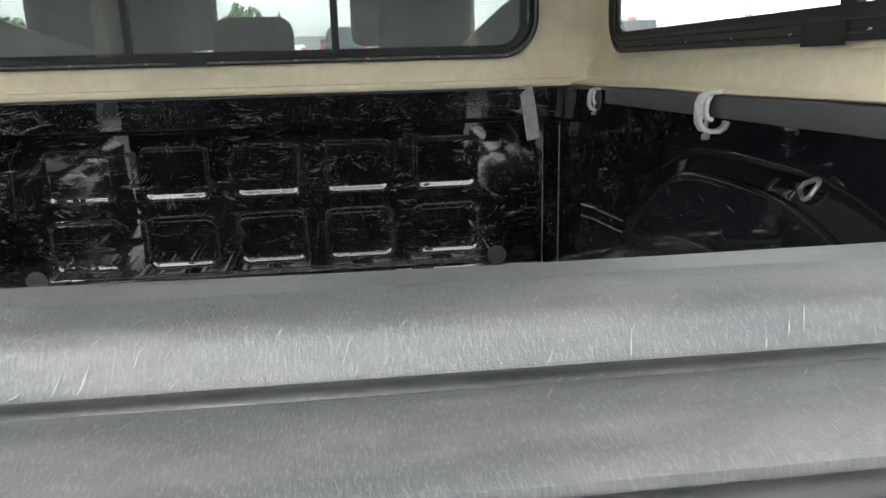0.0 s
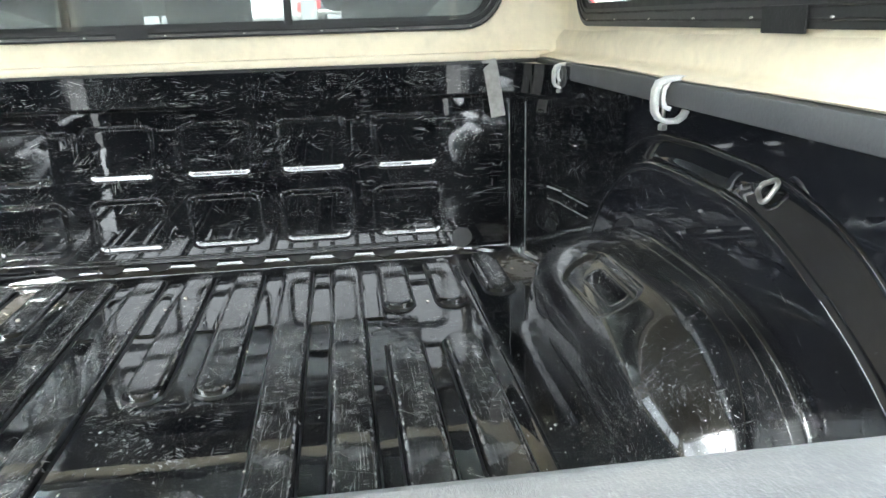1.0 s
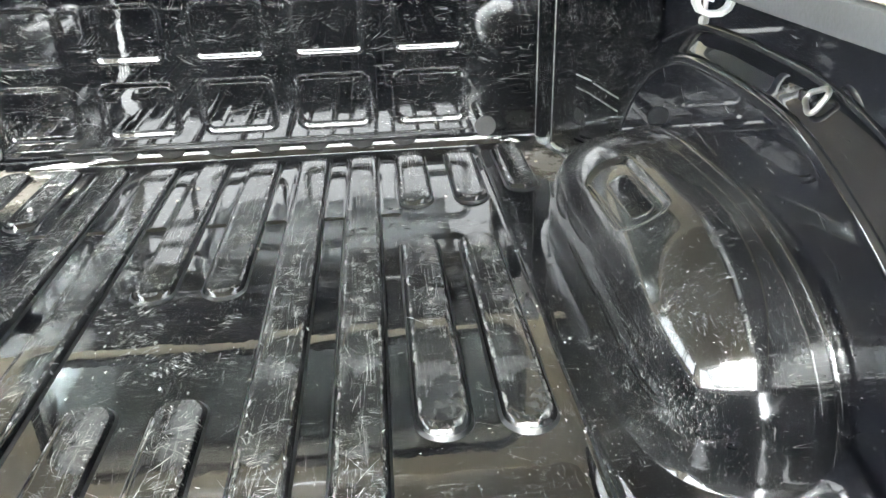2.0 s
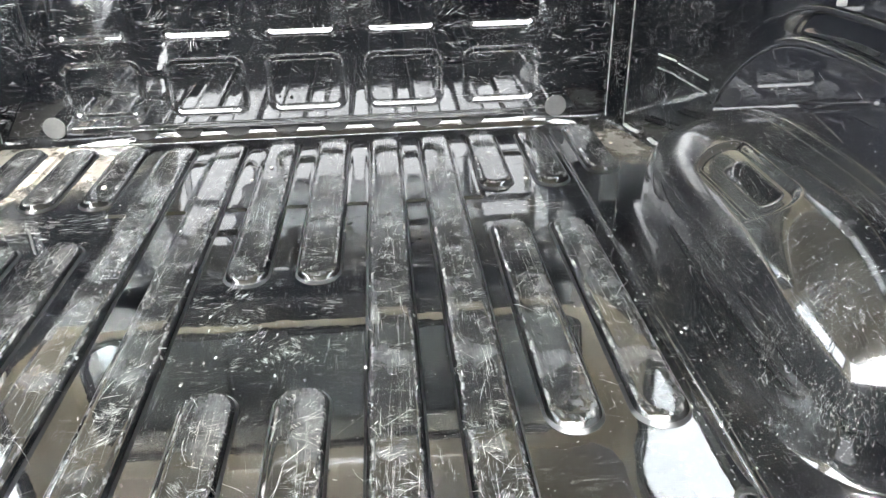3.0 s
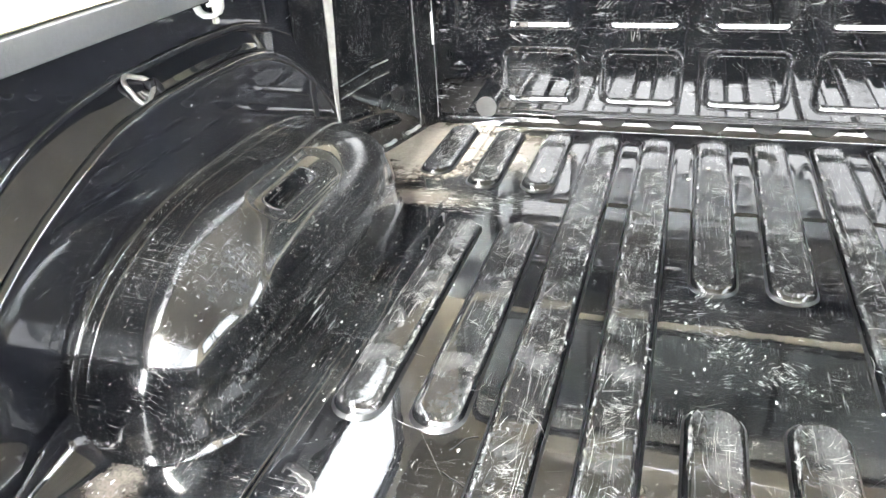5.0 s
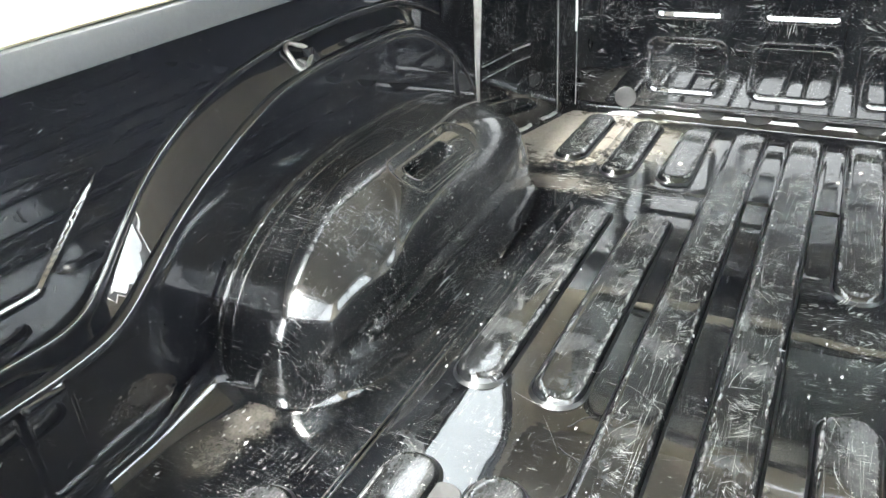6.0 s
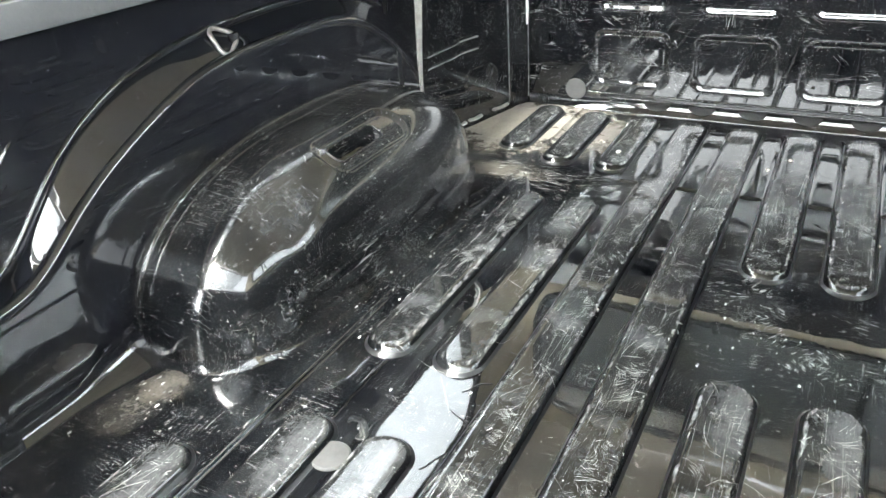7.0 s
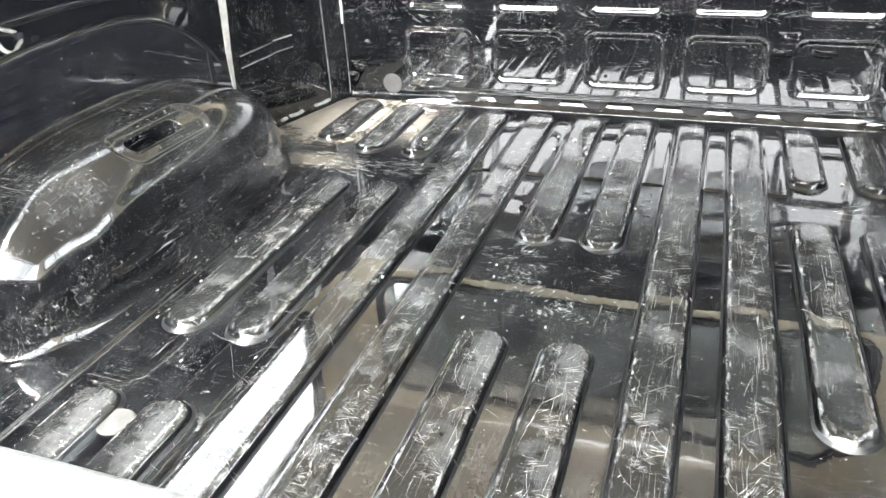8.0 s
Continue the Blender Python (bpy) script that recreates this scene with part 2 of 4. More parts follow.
def sheet(us, vs, f, back=None):
    """A surface f(u, v) over two lists of values; back moves its rim to close it into a solid."""
    bm = bmesh.new()
    rows = [[bm.verts.new(f(u, v)) for v in vs] for u in us]
    for i in range(len(us) - 1):
        for j in range(len(vs) - 1):
            bm.faces.new((rows[i][j], rows[i + 1][j], rows[i + 1][j + 1], rows[i][j + 1]))
    if back:
        rim = rows[0][:-1] + [r[-1] for r in rows[:-1]] + rows[-1][:0:-1] + [r[0] for r in rows[:0:-1]]
        far = [bm.verts.new(back(v.co)) for v in rim]
        for k in range(len(rim)):
            j = (k + 1) % len(rim)
            bm.faces.new((rim[k], rim[j], far[j], far[k]))
        bm.faces.new(far)
    bmesh.ops.recalc_face_normals(bm, faces=bm.faces[:])
    return bm


def steps(a, b, n):
    return [a + (b - a) * i / (n - 1) for i in range(n)]


def box(lo, hi, bevel=0.0, bm=None, segments=2):
    """A box from corner to corner with rounded edges."""
    own = bmesh.new()
    bmesh.ops.create_cube(own, size=1.0)
    for v in own.verts:
        v.co = Vector([lo[i] + (v.co[i] + 0.5) * (hi[i] - lo[i]) for i in range(3)])
    if bevel:
        bmesh.ops.bevel(own, geom=own.edges[:], offset=bevel, segments=segments, profile=0.5, affect="EDGES")
    if bm is None:
        return own
    join(bm, own)
    return bm


def join(bm, other, m=None):
    """Adds the other bmesh to bm and frees it."""
    made = {v: bm.verts.new(m @ v.co if m else v.co) for v in other.verts}
    for f in other.faces:
        bm.faces.new([made[v] for v in f.verts])
    other.free()


def tube(points, radius, closed=False, sides=8, flat=1.0):
    """A round bar along a line of points; flat squashes its section."""
    bm = bmesh.new()
    pts = [Vector(p) for p in points]
    n = len(pts)
    rings = []
    up = None
    for i, p in enumerate(pts):
        a = pts[(i - 1) % n] if closed or i else p
        b = pts[(i + 1) % n] if closed or i < n - 1 else p
        d = (b - a).normalized()
        if up is None:
            up = Vector((0, 0, 1)) if abs(d.z) < 0.9 else Vector((0, 1, 0))
        side = d.cross(up).normalized()
        up = side.cross(d).normalized()
        rings.append([bm.verts.new(p + side * radius * math.cos(2 * math.pi * k / sides) + up * radius * flat * math.sin(2 * math.pi * k / sides)) for k in range(sides)])
    for i in range(n if closed else n - 1):
        r, q = rings[i], rings[(i + 1) % n]
        for k in range(sides):
            bm.faces.new((r[k], r[(k + 1) % sides], q[(k + 1) % sides], q[k]))
    if not closed:
        bm.faces.new(rings[0][::-1])
        bm.faces.new(rings[-1])
    bmesh.ops.recalc_face_normals(bm, faces=bm.faces[:])
    return bm


def lathe(profile, sides=24, axis="z"):
    """A body of revolution from (radius, height) pairs, closed at both ends."""
    bm = bmesh.new()
    rings = []
    for r, h in profile:
        ring = []
        for k in range(sides):
            a = 2 * math.pi * k / sides
            p = (r * math.cos(a), r * math.sin(a), h)
            ring.append(bm.verts.new(p if axis == "z" else ((h, p[0], p[1]) if axis == "x" else (p[1], h, p[0]))))
        rings.append(ring)
    for r, q in zip(rings, rings[1:]):
        for k in range(sides):
            bm.faces.new((r[k], r[(k + 1) % sides], q[(k + 1) % sides], q[k]))
    bm.faces.new(rings[0][::-1])
    bm.faces.new(rings[-1])
    bmesh.ops.recalc_face_normals(bm, faces=bm.faces[:])
    return bm


def round_rect(w, h, r, n=8):
    """Points round a rounded rectangle of half sizes w and h."""
    pts = []
    for cx, cy, a0 in ((w - r, h - r, 0), (-w + r, h - r, 90), (-w + r, -h + r, 180), (w - r, -h + r, 270)):
        for k in range(n + 1):
            a = radians(a0 + 90 * k / n)
            pts.append((cx + r * math.cos(a), cy + r * math.sin(a)))
    return pts


def ring_plate(inner, outer, thick, place):
    """A flat plate between two outlines of as many points, thick along the third axis; place maps (a, b, c) to the world."""
    bm = bmesh.new()
    loops = [[bm.verts.new(place(a, b, c)) for a, b in pts] for pts, c in ((inner, 0), (outer, 0), (outer, thick), (inner, thick))]
    n = len(inner)
    for one, two in zip(loops, loops[1:] + loops[:1]):
        for k in range(n):
            j = (k + 1) % n
            bm.faces.new((one[k], one[j], two[j], two[k]))
    bmesh.ops.recalc_face_normals(bm, faces=bm.faces[:])
    return bm


def outward(pts, lo, hi, centre):
    """Each point pushed straight out from the centre on to a rectangle."""
    out = []
    for a, b in pts:
        da, db = a - centre[0], b - centre[1]
        k = min(((hi[0] if da > 0 else lo[0]) - centre[0]) / da if abs(da) > 1e-9 else 1e9, ((hi[1] if db > 0 else lo[1]) - centre[1]) / db if abs(db) > 1e-9 else 1e9)
        out.append((centre[0] + da * k, centre[1] + db * k))
    for ca in (lo[0], hi[0]):
        for cb in (lo[1], hi[1]):
            i = min(range(len(out)), key=lambda q: (out[q][0] - ca) ** 2 + (out[q][1] - cb) ** 2)
            out[i] = (ca, cb)
    return out


def plate(pts, thick, place):
    """A solid plate with the given outline."""
    bm = bmesh.new()
    a = [bm.verts.new(place(p, q, 0)) for p, q in pts]
    b = [bm.verts.new(place(p, q, thick)) for p, q in pts]
    bm.faces.new(a)
    bm.faces.new(b[::-1])
    for k in range(len(pts)):
        j = (k + 1) % len(pts)
        bm.faces.new((a[k], a[j], b[j], b[k]))
    bmesh.ops.recalc_face_normals(bm, faces=bm.faces[:])
    return bm


# ---------------------------------------------------------------- ground
GROUND = -0.80
RAKE = math.tan(radians(2.3))    # the truck stands nose down against the ground


def ground_z(y):
    return GROUND + RAKE * y


bm = sheet(steps(-1500, 1500, 31), steps(-1500, 1500, 31), lambda u, v: (u, v, ground_z(v)))
tagged(part("ground", bm, ASPHALT), "grey worn asphalt of the car park, dry", "ground", kind="structure")

# ---------------------------------------------------------------- the pickup and its bed
truck = thing("pickup_truck", "white pickup truck with a scratched glossy black load bed", "pickup truck", (0, 0, GROUND))
LIFT = Matrix.Translation((0, 0, -GROUND))


def of_truck(name, bm, material, label="", smooth=None):
    ob = part(name, bm, material, truck, label, smooth)
    ob.matrix_basis = LIFT
    return ob


TAIL = -1.645      # inner face of the tailgate
RIB_H = 0.013
# the stamped ribs: distance from the middle, front end, rear end
RIBS = [(0.055, -0.045, -0.675), (0.055, -0.922, -1.60), (0.165, -0.05, -1.60), (0.273, -0.05, -1.60),
        (0.377, -0.042, -0.36), (0.371, -0.495, -1.04), (0.371, -1.16, -1.60),
        (0.488, -0.04, -0.357), (0.474, -0.497, -1.04), (0.470, -1.163, -1.60),
        (0.597, -0.036, -0.318), (0.584, -1.27, -1.60)]
RIB_R = 0.0368
# shoulder of a rib: inset from its foot, height
SHOULDER = [(0.0, -0.001), (0.0008, 0.0002), (0.0020, 0.0013), (0.0036, 0.0036), (0.0052, 0.0064), (0.0068, 0.0089), (0.0086, 0.0109), (0.0106, 0.0122), (0.0128, 0.0128), (0.0155, RIB_H), (0.0180, RIB_H)]


def floor_z(x, y):
    """The flat sheet of the bed floor with its shallow steps."""
    ax = abs(x)
    z = 0.004 * smoothstep((ax - 0.533) / 0.005) + 0.0022 * math.exp(-((ax - 0.5365) / 0.0022) ** 2)
    # low pads between the front ends of the ribs
    for c in (0.0, 0.11, 0.219, 0.325):
        d = min(0.020 - abs(ax - c), y + 0.392, -0.05 - y)
        z += 0.0045 * smoothstep(d / 0.007 + 0.5) * (ax < 0.36)
    # a shallow dish across the middle and at the drain ends of the outer ribs
    z -= 0.0008 * smoothstep((0.30 - abs(y + 1.1)) / 0.08) * smoothstep((ax - 0.32) / 0.05) * smoothstep((0.53 - ax) / 0.05)
    z += 0.004 * smoothstep((y + 0.008) / 0.008)
    return z


def seam_values(a, b, n, extra):
    return sorted(set([round(v, 5) for v in steps(a, b, n)] + [round(e, 5) for e in extra if a < e < b]))


xs = seam_values(-0.80, 0.80, 330, [s * (0.5325 + 0.001 * k) for k in range(7) for s in (-1, 1)])
ys = seam_values(TAIL, 0.0, 200, [-0.392 + 0.002 * k for k in range(-3, 4)] + [-0.05 + 0.002 * k for k in range(-3, 4)] + [-0.014 + 0.002 * k for k in range(7)])
bed_floor = of_truck("bed_floor", sheet(xs, ys, lambda u, v: (u, v, floor_z(u, v)), lambda p: (p.x, p.y, -0.03)), FLOOR_PAINT,
                     "glossy black scratched sheet-metal load floor, dusty at the front corner", smooth=40)


END = 0.35     # the ends of a rib slope more gently than its flanks


def rib_mesh(length):
    """A long raised stamping with round ends, its front end at the origin and its length along -y."""
    bm = bmesh.new()
    n = 16
    rings = []
    for inset, z in SHOULDER:
        r = RIB_R - inset
        ring = []
        for k in range(n + 1):
            a = math.pi * k / n
            ring.append(bm.verts.new((r * math.cos(a), -RIB_R - END * inset + r * math.sin(a), z)))
        for k in range(n + 1):
            a = math.pi + math.pi * k / n
            ring.append(bm.verts.new((r * math.cos(a), -length + RIB_R + END * inset + r * math.sin(a), z)))
        rings.append(ring)
    m = len(rings[0])
    for r, q in zip(rings, rings[1:]):
        for k in range(m):
            bm.faces.new((r[k], r[(k + 1) % m], q[(k + 1) % m], q[k]))
    bm.faces.new(rings[-1])
    return bm


for ax, y0, y1 in RIBS:
    rib = part("rib", rib_mesh(y0 - y1), RIB_PAINT, bed_floor, smooth=40)
    rib.location = (-ax, y0, floor_z(ax, (y0 + y1) / 2))
    again(rib, Matrix.Translation((ax, y0, floor_z(ax, (y0 + y1) / 2))))

# ---- headboard
PANELS = [0.0, 0.215, -0.215, 0.434, -0.434]


def rr_depth(dx, dz, w, h, r):
    """Distance inside a rounded rectangle (negative outside)."""
    qx, qz = abs(dx) - (w - r), abs(dz) - (h - r)
    return r - (math.hypot(max(qx, 0), max(qz, 0)) + min(max(qx, qz), 0))


def ramped(t):
    """A straight slope with short rounded ends."""
    t = min(1.0, max(0.0, t))
    if t < 0.3:
        return t * t / 0.42
    return 1 - (1 - t) * (1 - t) / 0.42 if t > 0.7 else (t - 0.15) / 0.7


def head_y(x, z):
    ax = abs(x)
    y = 0.0
    for c in PANELS:
        y += 0.0041 * ramped(rr_depth(x - c, z - 0.123, 0.085, 0.062, 0.026) / (0.0115 + 0.0035 * smoothstep((0.123 - z - 0.025) / 0.025)))
        y += 0.0031 * ramped(rr_depth(x - c * 0.995, z - 0.290, 0.079, 0.062, 0.022) / (0.0100 + 0.0055 * smoothstep((0.290 - z - 0.025) / 0.025)))
    for c in (0.108, 0.325):
        y += 0.0010 * smoothstep(rr_depth(ax - c, z - 0.302, 0.023, 0.042, 0.006) / 0.009)
    y -= 0.050 * smoothstep((z - 0.385) / 0.012)
    y -= 0.0125 * min(1.0, max(0.0, (0.032 - z) / 0.030)) ** 2
    y -= 0.02 * z
    # folded corner that runs into the bed sides
    y -= 2.4 * min(0.025, max(0.0, ax - 0.680)) + 3.9 * max(0.0, ax - 0.705)
    return y


hx = seam_values(-0.80, 0.80, 560, [s * v for s in (-1, 1) for v in (0.680, 0.705)])
hz = seam_values(-0.01, 0.462, 300, [])
headboard = of_truck("headboard", sheet(hx, hz, lambda u, v: (u, head_y(u, v), v), lambda p: (p.x, 0.045, p.z)), HEAD_PAINT,
                     "glossy black bed headboard with two rows of stamped recesses", smooth=50)
for c in PANELS:
    for grow in (0.0025, -0.0115):
        ring = [(c + p, head_y(c + p, 0.123 + q) - 0.0004, 0.123 + q) for p, q in round_rect(0.085 + grow, 0.062 + grow, 0.026 + grow, 7)]
        part("pressed_edge", tube(ring, 0.0016, True, 7), HEAD_PAINT, headboard, smooth=70)
    ring = [(c * 0.995 + p, head_y(c * 0.995 + p, 0.290 + q) - 0.0004, 0.290 + q) for p, q in round_rect(0.081, 0.064, 0.023, 7)]
    part("pressed_edge", tube(ring, 0.0013, True, 7), HEAD_PAINT, headboard, smooth=70)
part("lip", box((-0.50, -0.0105, 0.0300), (0.50, 0.004, 0.0355), 0.0022, segments=3), HEAD_PAINT, headboard, smooth=40)
part("bead", tube([(-0.53, -0.0025, 0.0415), (0.53, -0.0025, 0.0415)], 0.0022, False, 10), HEAD_PAINT, headboard, smooth=70)
for x, z0, z1 in ((0.680, 0.016, 0.375), (0.705, 0.016, 0.375)):
    for sgn in (-1, 1):
        part("crease", tube([(sgn * x, head_y(x, z) + 0.0006, z) for z in steps(z0, z1, 30)], 0.0017, False, 8), WORN_EDGE, headboard, "rubbed grey fold", smooth=70)
part("paint_chip", tube([(-0.681 + 0.0008 * math.sin(90 * z), head_y(0.681, z) - 0.0002, z) for z in steps(0.190, 0.262, 16)], 0.0030, False, 7), CHIP, headboard, "chip in the paint down to pale primer", smooth=50)
for z in (0.318, 0.357):
    hook = [(0.0105 * math.cos(a), 0, 0.006 * math.sin(a)) for a in steps(0, 2 * math.pi, 17)[:-1]]
    for sgn in (-1, 1):
        ob = part("pressed_hook", tube(hook, 0.0018, True, 6), HEAD_PAINT, headboard, smooth=70)
        ob.matrix_basis = pose(sgn * 0.722, head_y(0.722, z) - 0.001, z, 0, 0, sgn * -74)
# flat black plates carry the shade of the drain holes
notch = part("drain_notch_shade", plate([(0.029 * math.cos(a), 0.016 * math.sin(a)) for a in steps(0, math.pi, 13)], 0.003, lambda a, b, c: (a, -0.0125 * ((0.005 + b) / 0.030) ** 2 - 0.0012 - c, 0.027 - b)), SLOT_BLACK, headboard)
notch.location.x = -0.368
for x in (-0.270, -0.164, -0.055, 0.055, 0.164, 0.270, 0.368):
    again(notch, Matrix.Translation((x, 0, 0)))
plug = part("rubber_plug", lathe([(0.024, 0.0), (0.025, 0.002), (0.023, 0.004), (0.006, 0.0045)], 28, "y"), PLUG_GREY, headboard, "round grey rubber plug", smooth=40)
plug.matrix_basis = pose(-0.56, -0.001, 0.045, 0, 0, 180)
again(plug, pose(0.56, -0.001, 0.045, 0, 0, 180))
plug = part("rubber_plug", lathe([(0.022, 0.0), (0.023, 0.002), (0.021, 0.004), (0.006, 0.0045)], 28), PLUG_GREY, bed_floor, "round grey rubber plug", smooth=40)
plug.location = (-0.425, -1.216, floor_z(-0.425, -1.216))

# ---- side walls: a low inner wall, a slanted band that climbs over the wheel, and an upper wall set back
BAND_LOW = [(-1.70, 0.154), (-1.42, 0.154), (-1.35, 0.152), (-1.283, 0.157), (-1.261, 0.166), (-1.236, 0.181), (-1.213, 0.199), (-1.179, 0.226), (-1.114, 0.263), (-1.035, 0.297), (-0.962, 0.321), (-0.875, 0.331),
            (-0.76, 0.333), (-0.665, 0.331), (-0.60, 0.322), (-0.55, 0.305), (-0.50, 0.278), (-0.434, 0.230), (-0.377, 0.165), (-0.34, 0.10), (-0.31, 0.02), (-0.29, -0.04), (0.1, -0.6)]
BAND_HIGH = [(-1.70, 0.174), (-1.388, 0.174), (-1.337, 0.170), (-1.302, 0.171), (-1.273, 0.180), (-1.25, 0.203), (-1.221, 0.231), (-1.189, 0.265), (-1.151, 0.294), (-1.109, 0.319), (-1.056, 0.341), (-0.98, 0.359), (-0.897, 0.369),
             (-0.73, 0.373), (-0.60, 0.368), (-0.52, 0.349), (-0.438, 0.318), (-0.355, 0.261), (-0.279, 0.194), (-0.23, 0.12), (-0.20, 0.03), (-0.18, -0.04), (0.1, -0.6)]


def along(table, y):
    for (a, za), (b, zb) in zip(table, table[1:]):
        if y <= b:
            return za + (zb - za) * (y - a) / (b - a)
    return table[-1][1]


def band_low(y):
    return max(-0.022, sum(along(BAND_LOW, y + d) for d in (-0.024, -0.012, 0.0, 0.012, 0.024)) / 5)


def band_high(y):
    return max(-0.014, sum(along(BAND_HIGH, y + d) for d in (-0.024, -0.012, 0.0, 0.012, 0.024)) / 5)


def low_x(z):
    return 0.767 - 0.012 * smoothstep((0.05 - z) / 0.05)


def high_x(y, z):
    x = 0.806 - 0.018 * smoothstep((y + 0.42) / 0.2)
    # pressed panel behind the wheel
    edge = min(-1.205 - y - 1.15 * (0.325 - z), 0.9 * (z - 0.222)) if y < -1.1 else -1
    return x + 0.004 * smoothstep(edge / 0.008) * smoothstep((0.350 - z) / 0.07)


def side_x(y, z):
    """Distance of the bed side from the middle, to set things against it."""
    return low_x(z) if z < band_low(y) else high_x(y, z)


LOW_ROWS, BAND_ROWS, HIGH_ROWS = 26, 17, 64
HOUSE_REAR, HOUSE_FRONT = 4.3, 2.9     # how square the wheel housings are seen from above


def side_point(y, k):
    """The profile of the bed side at y, from the floor (k = 0) over the slanted band to the rail."""
    s0, s1 = band_low(y), band_high(y)
    x0, x1 = low_x(s0), high_x(y, s1 + 0.004)
    if k < LOW_ROWS:
        z = -0.03 + (s0 + 0.03) * k / LOW_ROWS
        return low_x(z) - 0.0075 * smoothstep((0.031 - abs(y + 1.378)) / 0.007) * (1 + 0.25 * smoothstep((0.04 - z) / 0.03)), y, z
    k -= LOW_ROWS
    if k < BAND_ROWS:
        t = k / BAND_ROWS
        # nearly flat, with rolled edges
        roll = 0.012 * (math.exp(-(t / 0.12) ** 2) - math.exp(-((1 - t) / 0.12) ** 2)) * min(1.0, (s1 - s0) / 0.03)
        return x0 + (x1 - x0) * t - 0.35 * roll * (0.5 if t in (0.0,) else 1.0) * (1 if 0 < t < 1 else 0), y, s0 + (s1 - s0) * t
    k -= BAND_ROWS
    z = s1 + (0.440 - s1) * k / (HIGH_ROWS - 1)
    return high_x(y, z), y, z


def build_side(sign):
    sy = seam_values(-1.66, -0.02, 250, [-0.50 + 0.003 * k for k in range(110)] + [-1.42 + 0.003 * k for k in range(95)])

    def on_side(u, k):
        x, y, z = side_point(u, k)
        return (sign * x, y, z)

    wall = of_truck("bed_side", sheet(sy, list(range(LOW_ROWS + BAND_ROWS + HIGH_ROWS)), on_side, lambda p: (sign * 0.905, p.y, p.z)), WALL_PAINT,
                    "glossy black inner bed side with a raised band over the wheel", smooth=75)
    # rolled edges of the band
    for edge, r in ((lambda y: (low_x(band_low(y)) + 0.0065, band_low(y) - 0.001), 0.0105), (lambda y: (high_x(y, band_high(y) + 0.004), band_high(y)), 0.006)):
        line = []
        for y in steps(-1.64, -0.33, 110):
            x, z = edge(y)
            line.append((sign * (x + 0.0015), y, z - 0.001))
        part("rolled_edge", tube(line, r, False, 10), WALL_PAINT, wall, smooth=70)
    # wheel housing: steep inner flank, rounded shoulder, top that falls a little towards the middle of the bed
    cx, cy, w, b = 0.772, -0.79, 0.187, 0.226

    def crown(u, v):
        """Height of the housing at u, v: shares of its width and half length."""
        n = HOUSE_FRONT if v > 0 else HOUSE_REAR
        r = min(1.0, (u ** n + abs(v) ** n) ** (1 / n))
        end = (abs(v) / max(1e-6, r)) ** 2 * min(1.0, (abs(v) / max(1e-6, math.hypot(u, v))) ** 2)
        e = 0.46 + 0.33 * end
        return b * max(0.0, 1 - r ** (2 / e)) ** (e / 2) * (1 - 0.19 * u)

    def half(y):
        return 0.420 if y > 0 else 0.376

    def dished(x, y, z):
        # oval dish round the slot
        z -= 0.007 * smoothstep(rr_depth(x - 0.647, y + 0.772, 0.034, 0.108, 0.033) / 0.011)
        if sign < 0:
            # knocks in the shoulder
            z -= 0.010 * math.exp(-((x - 0.622) / 0.026) ** 2 - ((y + 1.005) / 0.034) ** 2)
        return z

    def house(th, ph):
        c, s = math.cos(th), math.sin(th)
        n = HOUSE_FRONT if c > 0 else HOUSE_REAR
        k = (abs(c) ** n + s ** n) ** (-1 / n)
        end = c * c * (abs(c) * k) ** 2
        r = math.cos(ph) ** (0.46 + 0.33 * end)
        u, v = r * k * s, r * k * c
        px, py = cx - w * u, cy + half(c) * v
        pz = crown(u, v)
        pz = dished(px, py, pz) if pz > 0.10 else pz
        # draft of the flank, and the turned-out foot that runs into the floor
        px -= 0.008 * (1 - pz / b) * u
        f = smoothstep((0.020 - pz) / 0.020)
        px -= 0.013 * f * f * u
        py += 0.013 * f * f * v
        return (sign * px, py, pz - 0.001)

    HOUSES[sign], HOUSE_WALLS[sign] = house, wall
    rise = sorted(set([round(math.acos((1 - k / 70) ** (1 / 0.5)), 5) for k in range(70)] + [round(v, 5) for v in steps(0.0, math.pi / 2 - 0.004, 110)]))
    bm = sheet(steps(0.0, math.pi, 261), rise, house)
    gone = [f for f in bm.faces if f.calc_center_median().z > 0.1 and rr_depth(abs(f.calc_center_median().x) - 0.649, f.calc_center_median().y + 0.787, 0.013, 0.062, 0.010) > 0]
    bmesh.ops.delete(bm, geom=gone, context="FACES")

    def top_z(x, y):
        """Height of the housing over a spot of the floor."""
        return dished(x, y, crown((cx - x) / w, (y - cy) / half(y - cy))) - 0.001

    lip = [(p + 0.649, q - 0.787) for p, q in round_rect(0.0145, 0.0635, 0.012, 6)]
    part("wheel_housing", bm, ARCH_PAINT, wall, "rounded glossy black wheel housing with a slot in its top", smooth=60)
    part("slot_lip", tube([(sign * p, q, top_z(p, q) - 0.0006) for p, q in lip], 0.0026, True, 8), ARCH_PAINT, wall, smooth=60)
    bm = bmesh.new()
    rims = [[bm.verts.new((sign * p, q, top_z(p, q) - 0.001 - dz)) for p, q in lip] for dz in (0.0, 0.010, 0.022)]
    for r0, r1 in zip(rims, rims[1:]):
        for k in range(len(lip)):
            bm.faces.new((r0[k], r0[(k + 1) % len(lip)], r1[(k + 1) % len(lip)], r1[k]))
    bm.faces.new(rims[-1])
    bmesh.ops.recalc_face_normals(bm, faces=bm.faces[:])
